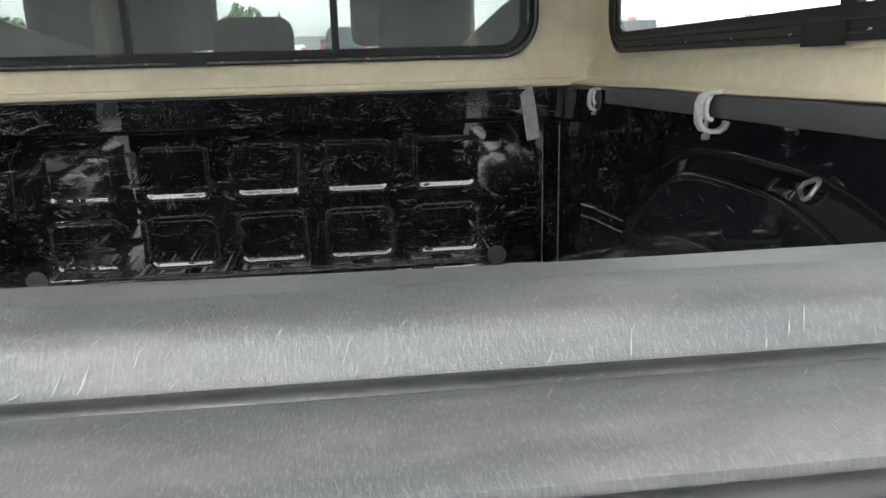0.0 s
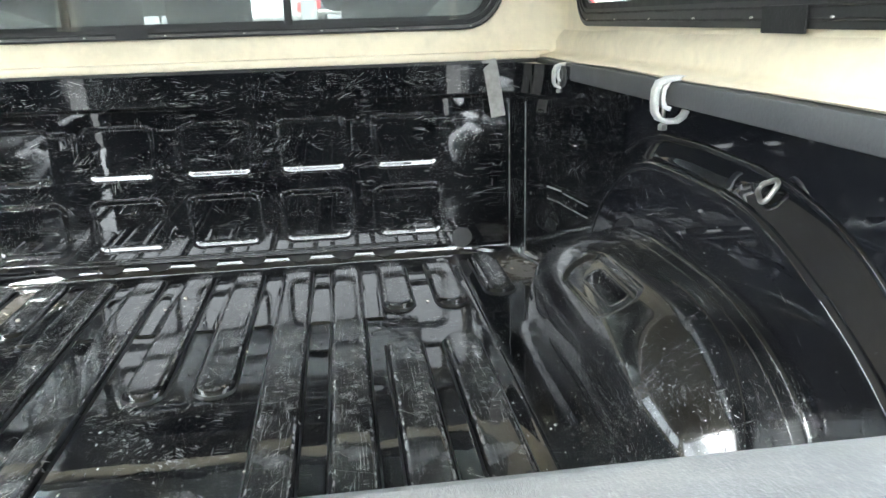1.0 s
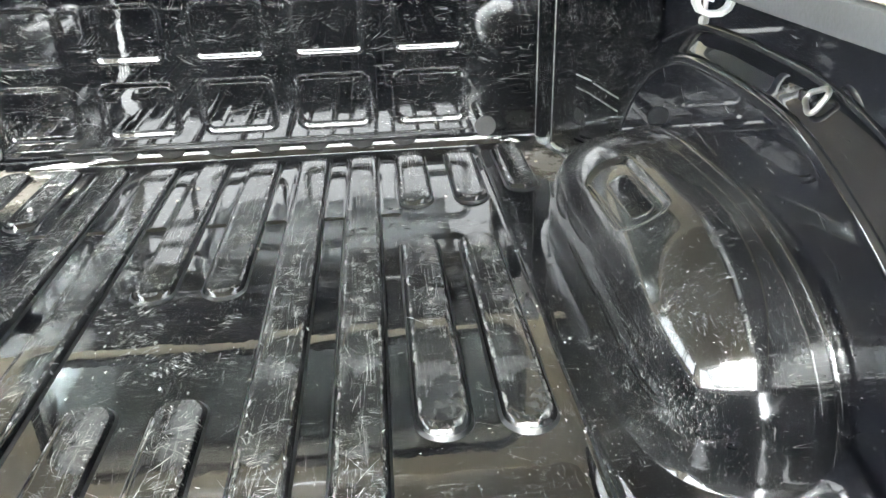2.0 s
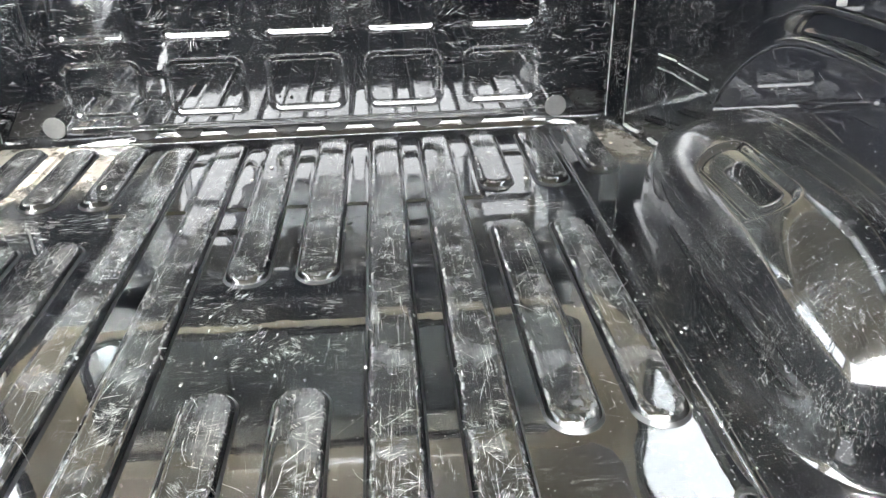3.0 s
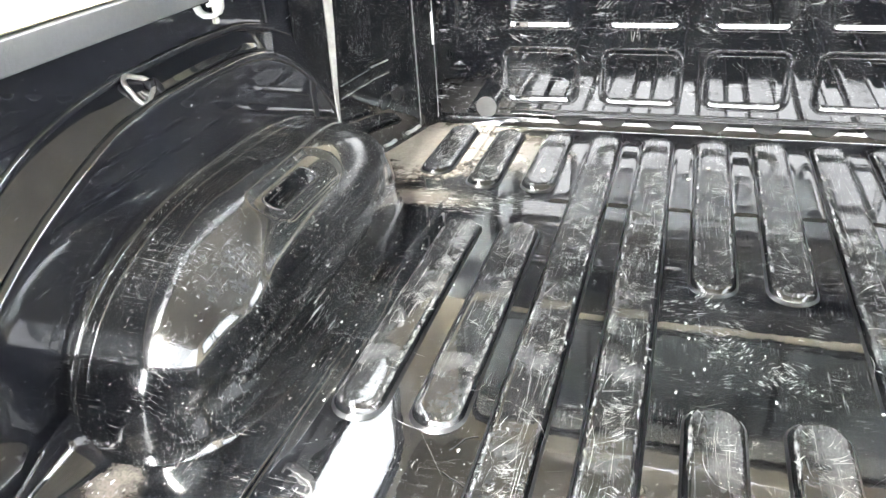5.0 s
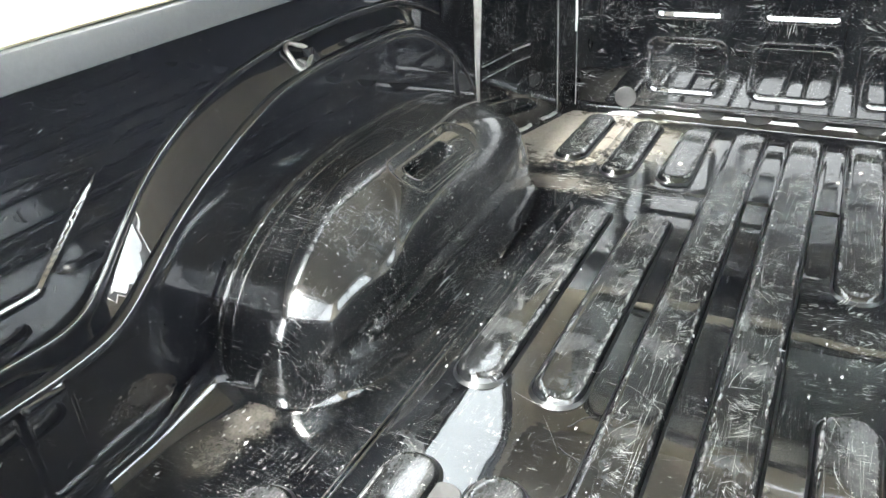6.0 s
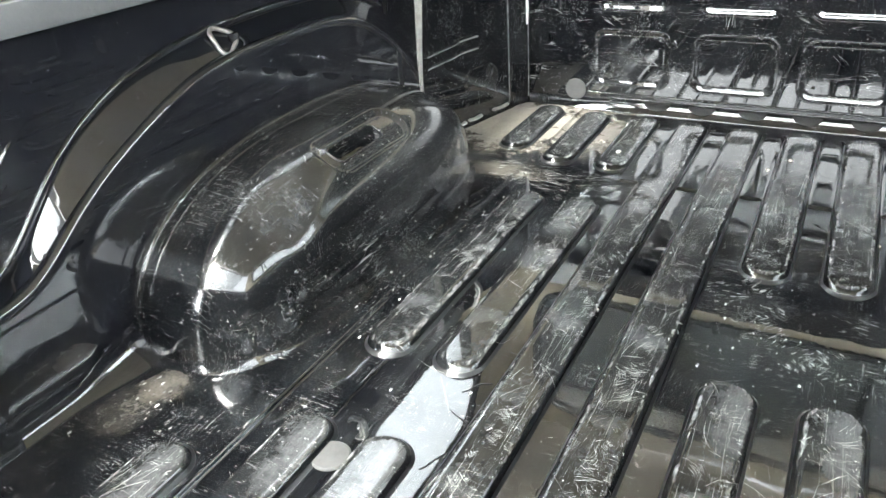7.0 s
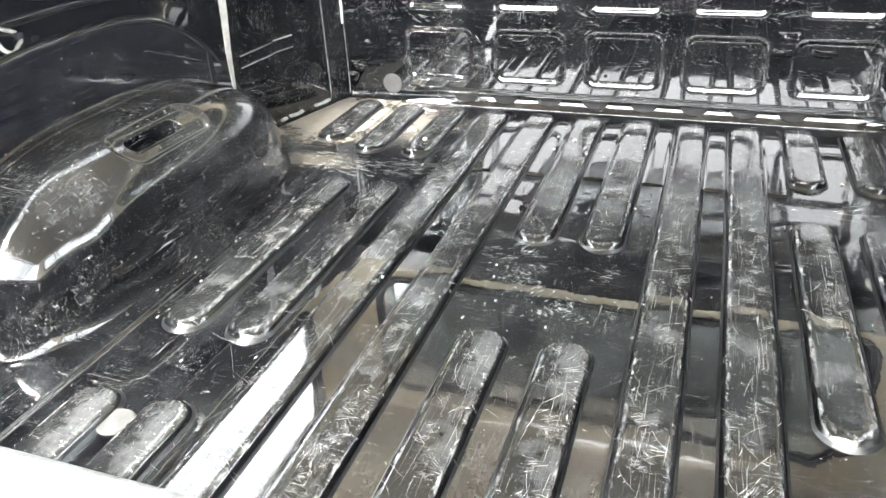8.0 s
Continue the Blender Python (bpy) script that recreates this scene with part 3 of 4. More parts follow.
    part("slot_pocket", bm, HEAD_PAINT, wall, smooth=40)
    # welded flange round the back of the housing
    for name, x, r, y_a, y_b in (("housing_flange", 0.757, 0.0062, -1.166, -0.372), ("lap_edge", 0.737, 0.0022, -1.150, -0.42)):
        rim = [(sign * x, y, top_z(x, y) - 0.35 * r) for y in steps(y_a, y_b, 90)]
        part(name, tube(rim, r, False, 10), ARCH_PAINT, wall, smooth=60)
    # tie-down loop on the shelf
    tri = []
    loop_y = -0.883 if sign < 0 else -0.955
    for k in range(36):
        t = 2 * math.pi * k / 36
        r = (0.020 if sign < 0 else 0.0145) * (1 + 0.16 * math.cos(3 * t))
        tri.append((sign * (0.786 + 0.55 * r * math.sin(t)), loop_y + r * math.cos(t), 0.352 + 0.80 * r * math.sin(t)))
    part("tie_down_loop", tube(tri, 0.0033, True), STEEL, wall, "bare wire tie-down loop", smooth=60)
    part("loop_foot", box((sign * 0.788 - 0.008, loop_y + 0.016, 0.345), (sign * 0.788 + 0.008, loop_y + 0.028, 0.358), 0.003), LOOP_BLACK, wall, smooth=40)
    # folded bracket and pressed oval near the headboard, on the slanted corner
    def corner_x(y):
        return 0.705 - (y + 0.06) / 3.9

    slant = math.atan(1 / 3.9)
    bm = box((-0.014, -0.030, 0.0), (0.024, 0.030, 0.004), 0.0015)
    box((-0.014, -0.030, -0.022), (-0.010, 0.030, 0.003), 0.0015, bm)
    box((-0.014, 0.026, -0.024), (0.024, 0.030, 0.003), 0.0015, bm)
    arm = box((-0.010, -0.130, -0.026), (-0.006, -0.026, 0.000), 0.0015)
    box((-0.010, -0.130, -0.003), (0.026, -0.026, 0.001), 0.0015, arm)
    join(bm, arm, Matrix.Rotation(radians(4), 4, "X"))
    turned = Matrix.Translation((0.748, -0.205, 0.196)) @ Matrix.Rotation(slant, 4, "Z")
    for v in bm.verts:
        v.co = turned @ v.co
        v.co.x *= sign
    bmesh.ops.recalc_face_normals(bm, faces=bm.faces[:])
    part("bracket", bm, HEAD_PAINT, wall, "folded black sheet bracket with bare edges", smooth=40)
    part("bare_edge", tube([Matrix.Diagonal((sign, 1, 1, 1)) @ turned @ Vector(p) for p in ((-0.0145, -0.030, 0.0035), (-0.0145, 0.030, 0.0035))], 0.0016, False, 6), STEEL, wall, "bare steel edge of the bracket", smooth=60)
    for edge in (((-0.0145, 0.030, -0.023), (-0.0145, -0.028, -0.023), (-0.0105, -0.034, -0.027), (-0.0105, -0.128, -0.034)), ((-0.0105, -0.032, -0.001), (-0.0105, -0.128, -0.009))):
        part("bare_edge", tube([Matrix.Diagonal((sign, 1, 1, 1)) @ turned @ Vector(p) for p in edge], 0.0013, False, 6), WORN_EDGE, wall, smooth=60)
    oval = [(sign * (corner_x(-0.165 + p) - 0.001), -0.165 + p, 0.112 + q) for p, q in round_rect(0.044, 0.017, 0.016, 6)]
    part("pressed_oval", tube(oval, 0.0022, True, 6), HEAD_PAINT, wall, smooth=60)
    # bevelled strip where the floor meets the slanted corner
    bm = sheet(steps(-0.33, -0.055, 40), list(range(5)), lambda u, k: (sign * (corner_x(u) - (0.010, 0.008, 0.005, 0.001, -0.002)[k]), u, (0.0035, 0.006, 0.010, 0.013, 0.015)[k] + 0.0008 * math.sin(60 * u)))
    part("floor_bevel", bm, HEAD_PAINT, wall, smooth=60)
    for y_a, y_b in ((-0.076, -0.128), (-0.172, -0.212), (-0.226, -0.242)):
        part("seam_sealer", tube([(sign * (corner_x(y) - 0.006), y, 0.0165 + 0.001 * math.sin(140 * y)) for y in steps(y_a, y_b, 7)], 0.0052, False, 8, 0.7), SEALER, wall, "daub of pale grey seam sealer", smooth=60)
    # cove where the floor turns up into the wall
    def cove_r(y):
        return 0.020 + 0.036 * smoothstep((y + 1.29) / 0.12)

    bm = sheet(steps(-1.645, -1.155, 40), list(range(9)), lambda u, k: (sign * (0.7585 - cove_r(u) * (1 - math.sin(k * math.pi / 16))), u, 0.0032 + cove_r(u) * (1 - math.cos(k * math.pi / 16))))
    part("cove", bm, WALL_PAINT, wall, smooth=60)
    # thin bars added on the wall over the housing, to catch glints there
    glint_lines = (((-0.827, 0.297), (-0.74, 0.268), (-0.645, 0.243), (-0.70, 0.240), (-0.783, 0.228)),) if sign > 0 else (((-0.622, 0.271), (-0.585, 0.256), (-0.53, 0.236), (-0.472, 0.214)),)
    for glint_line in glint_lines:
        part("crease", tube([(sign * (low_x(z) + 0.0008), y, z) for y, z in glint_line], 0.0042, False, 8, 0.7), WALL_PAINT, wall, smooth=70)
    # rail along the top, and the outer skin
    bm = box((0.745, -1.655, 0.434), (0.80, 0.03, 0.4675), 0.003)
    for v in bm.verts:
        v.co.x *= sign
    bmesh.ops.recalc_face_normals(bm, faces=bm.faces[:])
    of_truck("bed_rail", bm, RAIL_PLASTIC, "dark grey plastic rail along the bed side", smooth=40)
    # unseen cream strip, added so that the band below reflects something pale
    bm = box((0.801, -1.655, 0.441), (0.915, 0.03, 0.4675), 0.002)
    for v in bm.verts:
        v.co.x *= sign
    bmesh.ops.recalc_face_normals(bm, faces=bm.faces[:])
    of_truck("unseen_flange", bm, BEIGE, "cream flange added unseen under the rail as a pale reflector", smooth=40)
    bm = box((0.915, -1.70, -0.30), (0.945, 0.05, 0.455), 0.012)
    for v in bm.verts:
        v.co.x *= sign
    bmesh.ops.recalc_face_normals(bm, faces=bm.faces[:])
    of_truck("outer_panel", bm, OUTER_PAINT, smooth=40)


HOUSES, HOUSE_WALLS = {}, {}
for side in (-1, 1):
    build_side(side)

# ---- tailgate
CAP = [(-1.6405, 0.40), (-1.6405, 0.4572), (-1.6412, 0.4602), (-1.6430, 0.4618), (-1.6470, 0.4625), (-1.6550, 0.4634), (-1.6660, 0.4646), (-1.6745, 0.4655), (-1.6775, 0.4660), (-1.6805, 0.4652), (-1.690, 0.4640),
       (-1.6985, 0.4622), (-1.7020, 0.4592), (-1.7042, 0.4550), (-1.7060, 0.4522), (-1.7090, 0.4508), (-1.7130, 0.4508), (-1.7180, 0.4520), (-1.7250, 0.4516), (-1.7400, 0.4488), (-1.7470, 0.4470), (-1.7495, 0.4450), (-1.7505, 0.4410), (-1.7505, 0.40)]
tailgate = of_truck("tailgate", box((-0.745, -1.756, -0.02), (0.745, -1.650, 0.42), 0.01), WALL_PAINT, "closed tailgate, black inside, under a grey cap", smooth=40)
cap_x = steps(-0.76, 0.76, 60)


def view_drop(x):
    """Drop of the cap towards its right end, shaped to fit the camera's view."""
    return 0.008 * max(0.0, x - 0.05)


bm = sheet(cap_x, list(range(len(CAP))), lambda u, k: (u, CAP[k][0] + 0.0006 * math.sin(u * 9 + k), CAP[k][1] - view_drop(u) + 0.0005 * math.sin(u * 14 + k * 0.5)), lambda p: (p.x, p.y, 0.40))
part("tailgate_cap", bm, CAP_PLASTIC, tailgate, "grained grey plastic cap, scuffed along its ridge", smooth=35)
# a dark strip laid in the groove stands in for its shade
part("groove_shade", tube([(u, -1.7098, 0.4506 - view_drop(u)) for u in steps(-0.755, 0.755, 40)], 0.0042, False, 8, 0.4), FRAME_GREY, tailgate, "dark strip for the shade in the groove of the cap", smooth=60)
part("edge_seal", tube([(u, -1.7535, 0.4400 - view_drop(u)) for u in steps(-0.755, 0.755, 40)], 0.0042, False, 8), RUBBER, tailgate, "black rubber seal under the edge of the cap", smooth=60)
CAP_MARKS = random.Random(23)


def cap_z(y):
    """Height of the cap at y."""
    for (a, za), (b, zb) in zip(CAP[1:], CAP[2:]):
        if b <= y <= a:
            return za + (zb - za) * (y - a) / (b - a)
    return CAP[-1][1]


def cap_marks(name, count, x0, x1, y0, y1, angle, lengths, widths, material, label):
    """Thin marks scored into the cap."""
    bm = bmesh.new()
    for _ in range(count):
        x, y = CAP_MARKS.uniform(x0, x1), CAP_MARKS.uniform(y0, y1)
        a, ln, w = CAP_MARKS.gauss(angle, 0.22), CAP_MARKS.choice(lengths), CAP_MARKS.choice(widths)
        rows = []
        for k in range(5):
            t = k / 4
            half_w = w * (0.2 + 0.8 * math.sin(math.pi * t)) / 2
            cx, cy = x + math.cos(a) * ln * (t - 0.5), y + math.sin(a) * ln * (t - 0.5)
            rows.append([bm.verts.new((px, py, cap_z(py) - view_drop(px) + 0.0007)) for px, py in ((cx - math.sin(a) * half_w, cy + math.cos(a) * half_w), (cx + math.sin(a) * half_w, cy - math.cos(a) * half_w))])
        for p, q in zip(rows, rows[1:]):
            bm.faces.new((p[0], p[1], q[1], q[0]))
    tagged(part(name, bm, material, tailgate, label), kind="stuff")


cap_marks("scuff", 150, 0.02, 0.30, -1.725, -1.690, 1.0, (0.002, 0.003, 0.005), (0.00015, 0.00025, 0.0004), SCUFF_PALE, "pale slanting scuffs in the grey plastic")
cap_marks("nick", 9, 0.19, 0.36, -1.684, -1.676, 0.1, (0.002, 0.003, 0.005), (0.0004, 0.0007), RAIL_PLASTIC, "dark nicks along the ridge")
OUTER = [(-1.7575, 0.30), (-1.758, 0.435), (-1.760, 0.4410), (-1.766, 0.4430), (-1.785, 0.4395), (-1.803, 0.425), (-1.813, 0.40), (-1.820, 0.30), (-1.822, 0.0), (-1.81, -0.25)]
bm = sheet(steps(-0.76, 0.76, 20), list(range(len(OUTER))), lambda u, k: (u, OUTER[k][0], OUTER[k][1] - (view_drop(u) if k < 6 else 0)), lambda p: (p.x, -1.757, p.z))
part("outer_skin", bm, OUTER_PAINT, tailgate, "white painted outer skin", smooth=50)

# ---------------------------------------------------------------- canopy
canopy = thing("truck_canopy", "cream fibreglass canopy over the bed, unlined, with black-framed windows", "truck canopy", (0, 0, 0.468))


def of_canopy(name, bm, material, label="", smooth=None):
    ob = part(name, bm, material, canopy, label, smooth)
    ob.matrix_basis = Matrix.Translation((0, 0, -0.468))
    return ob


ROOF, ROOF_END = 1.02, -1.67
# front wall with its window
WIN_W, WIN_LO, WIN_HI = 0.655, 0.555, 0.93
wc = (WIN_LO + WIN_HI) / 2
hole = [(a, wc + b) for a, b in round_rect(WIN_W, (WIN_HI - WIN_LO) / 2, 0.075)]
bm = ring_plate(hole, outward(hole, (-0.80, 0.470), (0.80, ROOF), (0, wc)), 0.012, lambda a, b, c: (a, 0.024 + c, b))
of_canopy("front_wall", bm, BEIGE, smooth=40)
# rolled foot and seam of the front wall
of_canopy("front_foot", box((-0.79, -0.004, 0.4655), (0.79, 0.03, 0.485), 0.006), BEIGE, smooth=40)
of_canopy("foot_seal", box((-0.76, -0.012, 0.4575), (0.76, 0.02, 0.466), 0.003), RUBBER, smooth=40)


def window(name, centre, w, h, r, place, dividers=(), label="", reach=0.020, metal=None, rim=0.024):
    """A black rubber and metal frame with its pane; place maps (a, b, depth)."""
    inner = [(centre[0] + a, centre[1] + b) for a, b in round_rect(w - reach, h - reach, r - reach)]
    outer = [(centre[0] + a, centre[1] + b) for a, b in round_rect(w + rim, h + rim, r + rim)]
    mid = [(centre[0] + a, centre[1] + b) for a, b in round_rect(w - reach + 0.012, h - reach + 0.012, r - reach + 0.010)]
    fr = of_canopy(name, ring_plate(mid, outer, 0.014, lambda a, b, c: place(a, b, -0.010 + c)), metal or FRAME_GREY, label or "black rubber window frame", smooth=40)
    part("inner_frame", ring_plate(inner, mid, 0.010, lambda a, b, c: place(a, b, -0.004 + c)), RUBBER, fr, smooth=40)
    for grow in (-reach + 0.020, rim - 0.010):
        bead = [place(centre[0] + a, centre[1] + b, -0.0105) for a, b in round_rect(w + grow, h + grow, r + grow)]
        part("bead", tube(bead, 0.0022, True, 6), RUBBER, fr, smooth=60)
    pane = part("pane", plate(inner, 0.004, lambda a, b, c: place(a, b, 0.001 + c)), CLEAR, fr, "clear glass pane")
    pane.visible_shadow = False
    for d in dividers:
        part("divider", plate([(d - 0.016, centre[1] - h + 0.02), (d + 0.016, centre[1] - h + 0.02), (d + 0.016, centre[1] + h - 0.02), (d - 0.016, centre[1] + h - 0.02)], 0.014, lambda a, b, c: place(a, b, -0.006 + c)), RUBBER, fr)
    n = int(w / 0.075)
    screw = None
    for k in range(n):
        at = place(centre[0] - w + 0.06 + (2 * w - 0.12) * k / (n - 1), centre[1] - h - 0.012, -0.0105)
        if screw is None:
            screw = part("screw", lathe([(0.0028, -0.001), (0.0028, 0.0012), (0.0015, 0.002)], 8), STEEL, fr)
            screw.location = at
        else:
            again(screw, Matrix.Translation(at))
    return fr


window("front_window", (0, wc), WIN_W, (WIN_HI - WIN_LO) / 2, 0.075, lambda a, b, c: (a, 0.024 + c, b), label="front window of the canopy in a thin dark frame", reach=0.003, metal=BEAD_GREY, rim=0.017)
tape = of_canopy("tape", plate(round_rect(0.034, 0.013, 0.002, 2), 0.002, lambda a, b, c: (-0.155 + a, 0.0125 - c, 0.549 + b)), RUBBER, "strip of black tape on the window frame")

SIDE_X = 0.800
for side in (-1, 1):
    sc, hw = (-0.80, (0.562 + 0.93) / 2), 0.62
    hole = [(sc[0] + a, sc[1] + b) for a, b in round_rect(hw, 0.184, 0.06)]
    bm = ring_plate(hole, outward(hole, (-1.76, 0.470), (0.03, ROOF), sc), 0.012, lambda a, b, c: (side * (SIDE_X + c), max(a, -1.76 + 0.36 * (b - 0.47)), b))
    of_canopy("side_wall", bm, BEIGE, smooth=40)
    # ledge that bulges under the window, and the foot on the rail
    led = [(0.0, 0.4685), (0.044, 0.4688), (0.0475, 0.4715), (0.044, 0.4745), (0.026, 0.4775), (0.016, 0.482), (0.012, 0.490), (0.0125, 0.506), (0.006, 0.519), (0.0, 0.530)]
    bm = sheet(steps(-1.74, 0.02, 50), list(range(len(led))), lambda u, k: (side * (SIDE_X - led[k][0] - 0.0012 * math.sin(u * 17 + k)), u, led[k][1] + 0.0012 * math.sin(u * 11 + k * 0.7)), lambda p: (side * (SIDE_X + 0.002), p.y, p.z))
    of_canopy("wall_ledge", bm, BEIGE, smooth=60)
    window("side_window", sc, hw, 0.184, 0.06, lambda a, b, c: (side * (SIDE_X + c), a, b), (-1.075, -0.99), "black framed sliding side window of the canopy")
    # rounded corner between front and side
    arc = [(side * (SIDE_X - 0.085 + 0.085 * math.sin(t)), 0.024 - 0.085 + 0.085 * math.cos(t)) for t in steps(0, math.pi / 2, 10)]
    bm = sheet(list(range(10)), steps(0.470, ROOF, 8), lambda k, z: (arc[k][0] * (1 - 0.0), arc[k][1], z), lambda p: (side * 0.802, 0.0245, p.z))
    of_canopy("corner_post", bm, BEIGE, smooth=60)
# roof, gently crowned
bm = sheet(steps(-0.81, 0.81, 20), steps(ROOF_END, 0.05, 12), lambda u, v: (u, v, ROOF + 0.03 * (1 - (u / 0.81) ** 2)), lambda p: (p.x, p.y, ROOF + 0.055))
of_canopy("roof", bm, ROOF_BEIGE, "dull beige unlined roof", smooth=60)

# rear hatch, propped open above the tailgate
hatch_at = Matrix.Translation((0, ROOF_END - 0.005, ROOF + 0.012)) @ Matrix.Rotation(radians(4), 4, "X")
pts = round_rect(0.60, 0.30, 0.05)
hatch = of_canopy("rear_hatch", ring_plate(pts, [(a * 1.06, b * 1.12) for a, b in pts], 0.02, lambda a, b, c: hatch_at @ Vector((a, b - 0.34, c))), OUTER_PAINT, "raised rear hatch of the canopy", smooth=40)
pane = part("pane", plate(pts, 0.004, lambda a, b, c: hatch_at @ Vector((a, b - 0.34, 0.008 + c))), SMOKED, hatch, "smoked glass pane")

# ---- clamps that hold the canopy
def flat_bar(path, thick, width, taper=1.0):
    """A bar bent along (x, z) points, wide along y."""
    bm = bmesh.new()
    rings = []
    n = len(path)
    for i, (x, z) in enumerate(path):
        a, b = path[max(0, i - 1)], path[min(n - 1, i + 1)]
        d = Vector((b[0] - a[0], 0, b[1] - a[1])).normalized()
        o = Vector((-d.z, 0, d.x))
        k = 1 - (1 - taper) * i / (n - 1)
        ring = []
        for s, w in ((-1, -0.8), (-0.6, -1), (0.6, -1), (1, -0.8), (1, 0.8), (0.6, 1), (-0.6, 1), (-1, 0.8)):
            ring.append(bm.verts.new(Vector((x, w * width / 2 * k, z)) + o * (s * thick / 2 * k)))
        rings.append(ring)
    for r, q in zip(rings, rings[1:]):
        for k in range(8):
            bm.faces.new((r[k], r[(k + 1) % 8], q[(k + 1) % 8], q[k]))
    bm.faces.new(rings[0])
    bm.faces.new(rings[-1][::-1])
    bmesh.ops.recalc_face_normals(bm, faces=bm.faces[:])
    return bm


def make_clamp():
    """A C-clamp whose mouth opens along +x; the origin lies on the rail's inner lip."""
    c = thing("canopy_clamp", "cast aluminium C-clamp gripping the canopy foot to the rail", "clamp", group="clamps on the bed rails")
    path = [(0.048, 0.045), (0.022, 0.048), (0.000, 0.047), (-0.014, 0.041), (-0.020, 0.028), (-0.021, 0.008), (-0.020, -0.008), (-0.013, -0.020), (0.002, -0.026), (0.020, -0.026), (0.032, -0.019), (0.037, -0.008)]
    part("body", flat_bar(path, 0.010, 0.026, 0.8), ALLOY, c, smooth=50)
    part("jaw", flat_bar([(0.002, 0.044), (-0.006, 0.030), (-0.008, 0.012), (-0.004, 0.000), (0.006, -0.004)], 0.008, 0.018), ALLOY, c, smooth=50)
    part("bolt", lathe([(0.0042, -0.034), (0.0042, 0.014), (0.002, 0.016)], 10), STEEL, c, smooth=40).location = (-0.004, 0, 0)
    part("bolt_head", lathe([(0.0075, -0.041), (0.0085, -0.039), (0.0085, -0.032), (0.007, -0.030)], 6), STEEL, c).location = (-0.004, 0, 0)
    return c


clamp = make_clamp()
SMALL = Matrix.Scale(0.8, 4)
clamp.matrix_basis = pose(0.736, -0.765, 0.434) @ SMALL
copy_thing(clamp, pose(0.736, -0.235, 0.434) @ SMALL)
copy_thing(clamp, pose(-0.736, -0.765, 0.434, 0, 0, 180) @ SMALL)
copy_thing(clamp, pose(-0.736, -0.235, 0.434, 0, 0, 180) @ SMALL)

# ---- straps
bm = sheet(steps(0, 1, 14), [-0.5, 0.5], lambda t, w: (0.622 + 0.022 * t + 0.032 * w, -0.058 - 0.004 * math.sin(5 * t) - 0.003 * w, 0.470 - 0.128 * t + 0.006 * w), None)
bmesh.ops.solidify(bm, geom=bm.faces[:], thickness=0.0025)
tagged(part("hanging_strap", bm, STRAP_GREY, smooth=60), "short grey webbing strap hanging over the headboard", "strap")
bm = sheet(steps(0, 1, 24), [-0.5, 0.5], lambda t, w: (-0.742 + 0.010 * w * math.cos(2 * t) - 0.004 * t, -0.405 + 0.004 * math.sin(6 * t) + 0.014 * w * math.sin(1.2 + t), 0.435 - 0.315 * t), None)
bmesh.ops.solidify(bm, geom=bm.faces[:], thickness=0.003)
tagged(part("hanging_strap", bm, STRAP_GREY, smooth=60), "long thin grey strap hanging down the bed side", "strap")

# ---------------------------------------------------------------- cab of the pickup, behind the front window
CAB_LO, CAB_HI = 0.556, 0.90
cc = (0, (CAB_LO + CAB_HI) / 2)
hole = [(a, cc[1] + b) for a, b in round_rect(0.66, (CAB_HI - CAB_LO) / 2, 0.06)]
bm = ring_plate(hole, outward(hole, (-0.82, -0.30), (0.82, 0.98), cc), 0.03, lambda a, b, c: (a, 0.075 + c, b))
cab_wall = of_truck("cab_back", bm, OUTER_PAINT, "white painted back wall of the cab", smooth=40)
seal = part("window_seal", ring_plate([(a * 0.972, cc[1] + b * 0.93) for a, b in round_rect(0.66, (CAB_HI - CAB_LO) / 2, 0.06)], hole, 0.014, lambda a, b, c: (a, 0.072 + c, b)), RUBBER, cab_wall, smooth=40)
pane = part("pane", plate([(a * 0.975, cc[1] + b * 0.94) for a, b in round_rect(0.66, (CAB_HI - CAB_LO) / 2, 0.06)], 0.004, lambda a, b, c: (a, 0.078 + c, b)), TINTED, cab_wall, "cab rear window pane")
pane.visible_shadow = False
for x in (-0.307, 0.180):
    part("slider_post", box((x - 0.009, 0.068, CAB_LO), (x + 0.009, 0.086, CAB_HI), 0.003), RUBBER, cab_wall, smooth=40)
of_truck("cab_roof", box((-0.82, 0.07, 0.98), (0.82, 1.55, 1.03), 0.02), OUTER_PAINT, smooth=40)
of_truck("cab_floor", box((-0.82, 0.105, -0.33), (0.82, 1.95, -0.29), 0.01), RAIL_PLASTIC, smooth=40)
dash = of_truck("dashboard", box((-0.78, 1.62, 0.10), (0.78, 2.05, 0.49), 0.05), SEAT_CLOTH, "dark dashboard", smooth=40)
of_truck("bonnet", box((-0.80, 2.06, 0.20), (0.80, 3.25, 0.44), 0.06), OUTER_PAINT, "white bonnet", smooth=40)
mirror = of_truck("rear_view_mirror", box((-0.02, 1.47, 0.86), (0.20, 1.50, 0.93), 0.012), SEAT_CLOTH, smooth=40)
part("stalk", tube([(0.09, 1.50, 0.90), (0.09, 1.54, 0.985)], 0.008), SEAT_CLOTH, mirror)
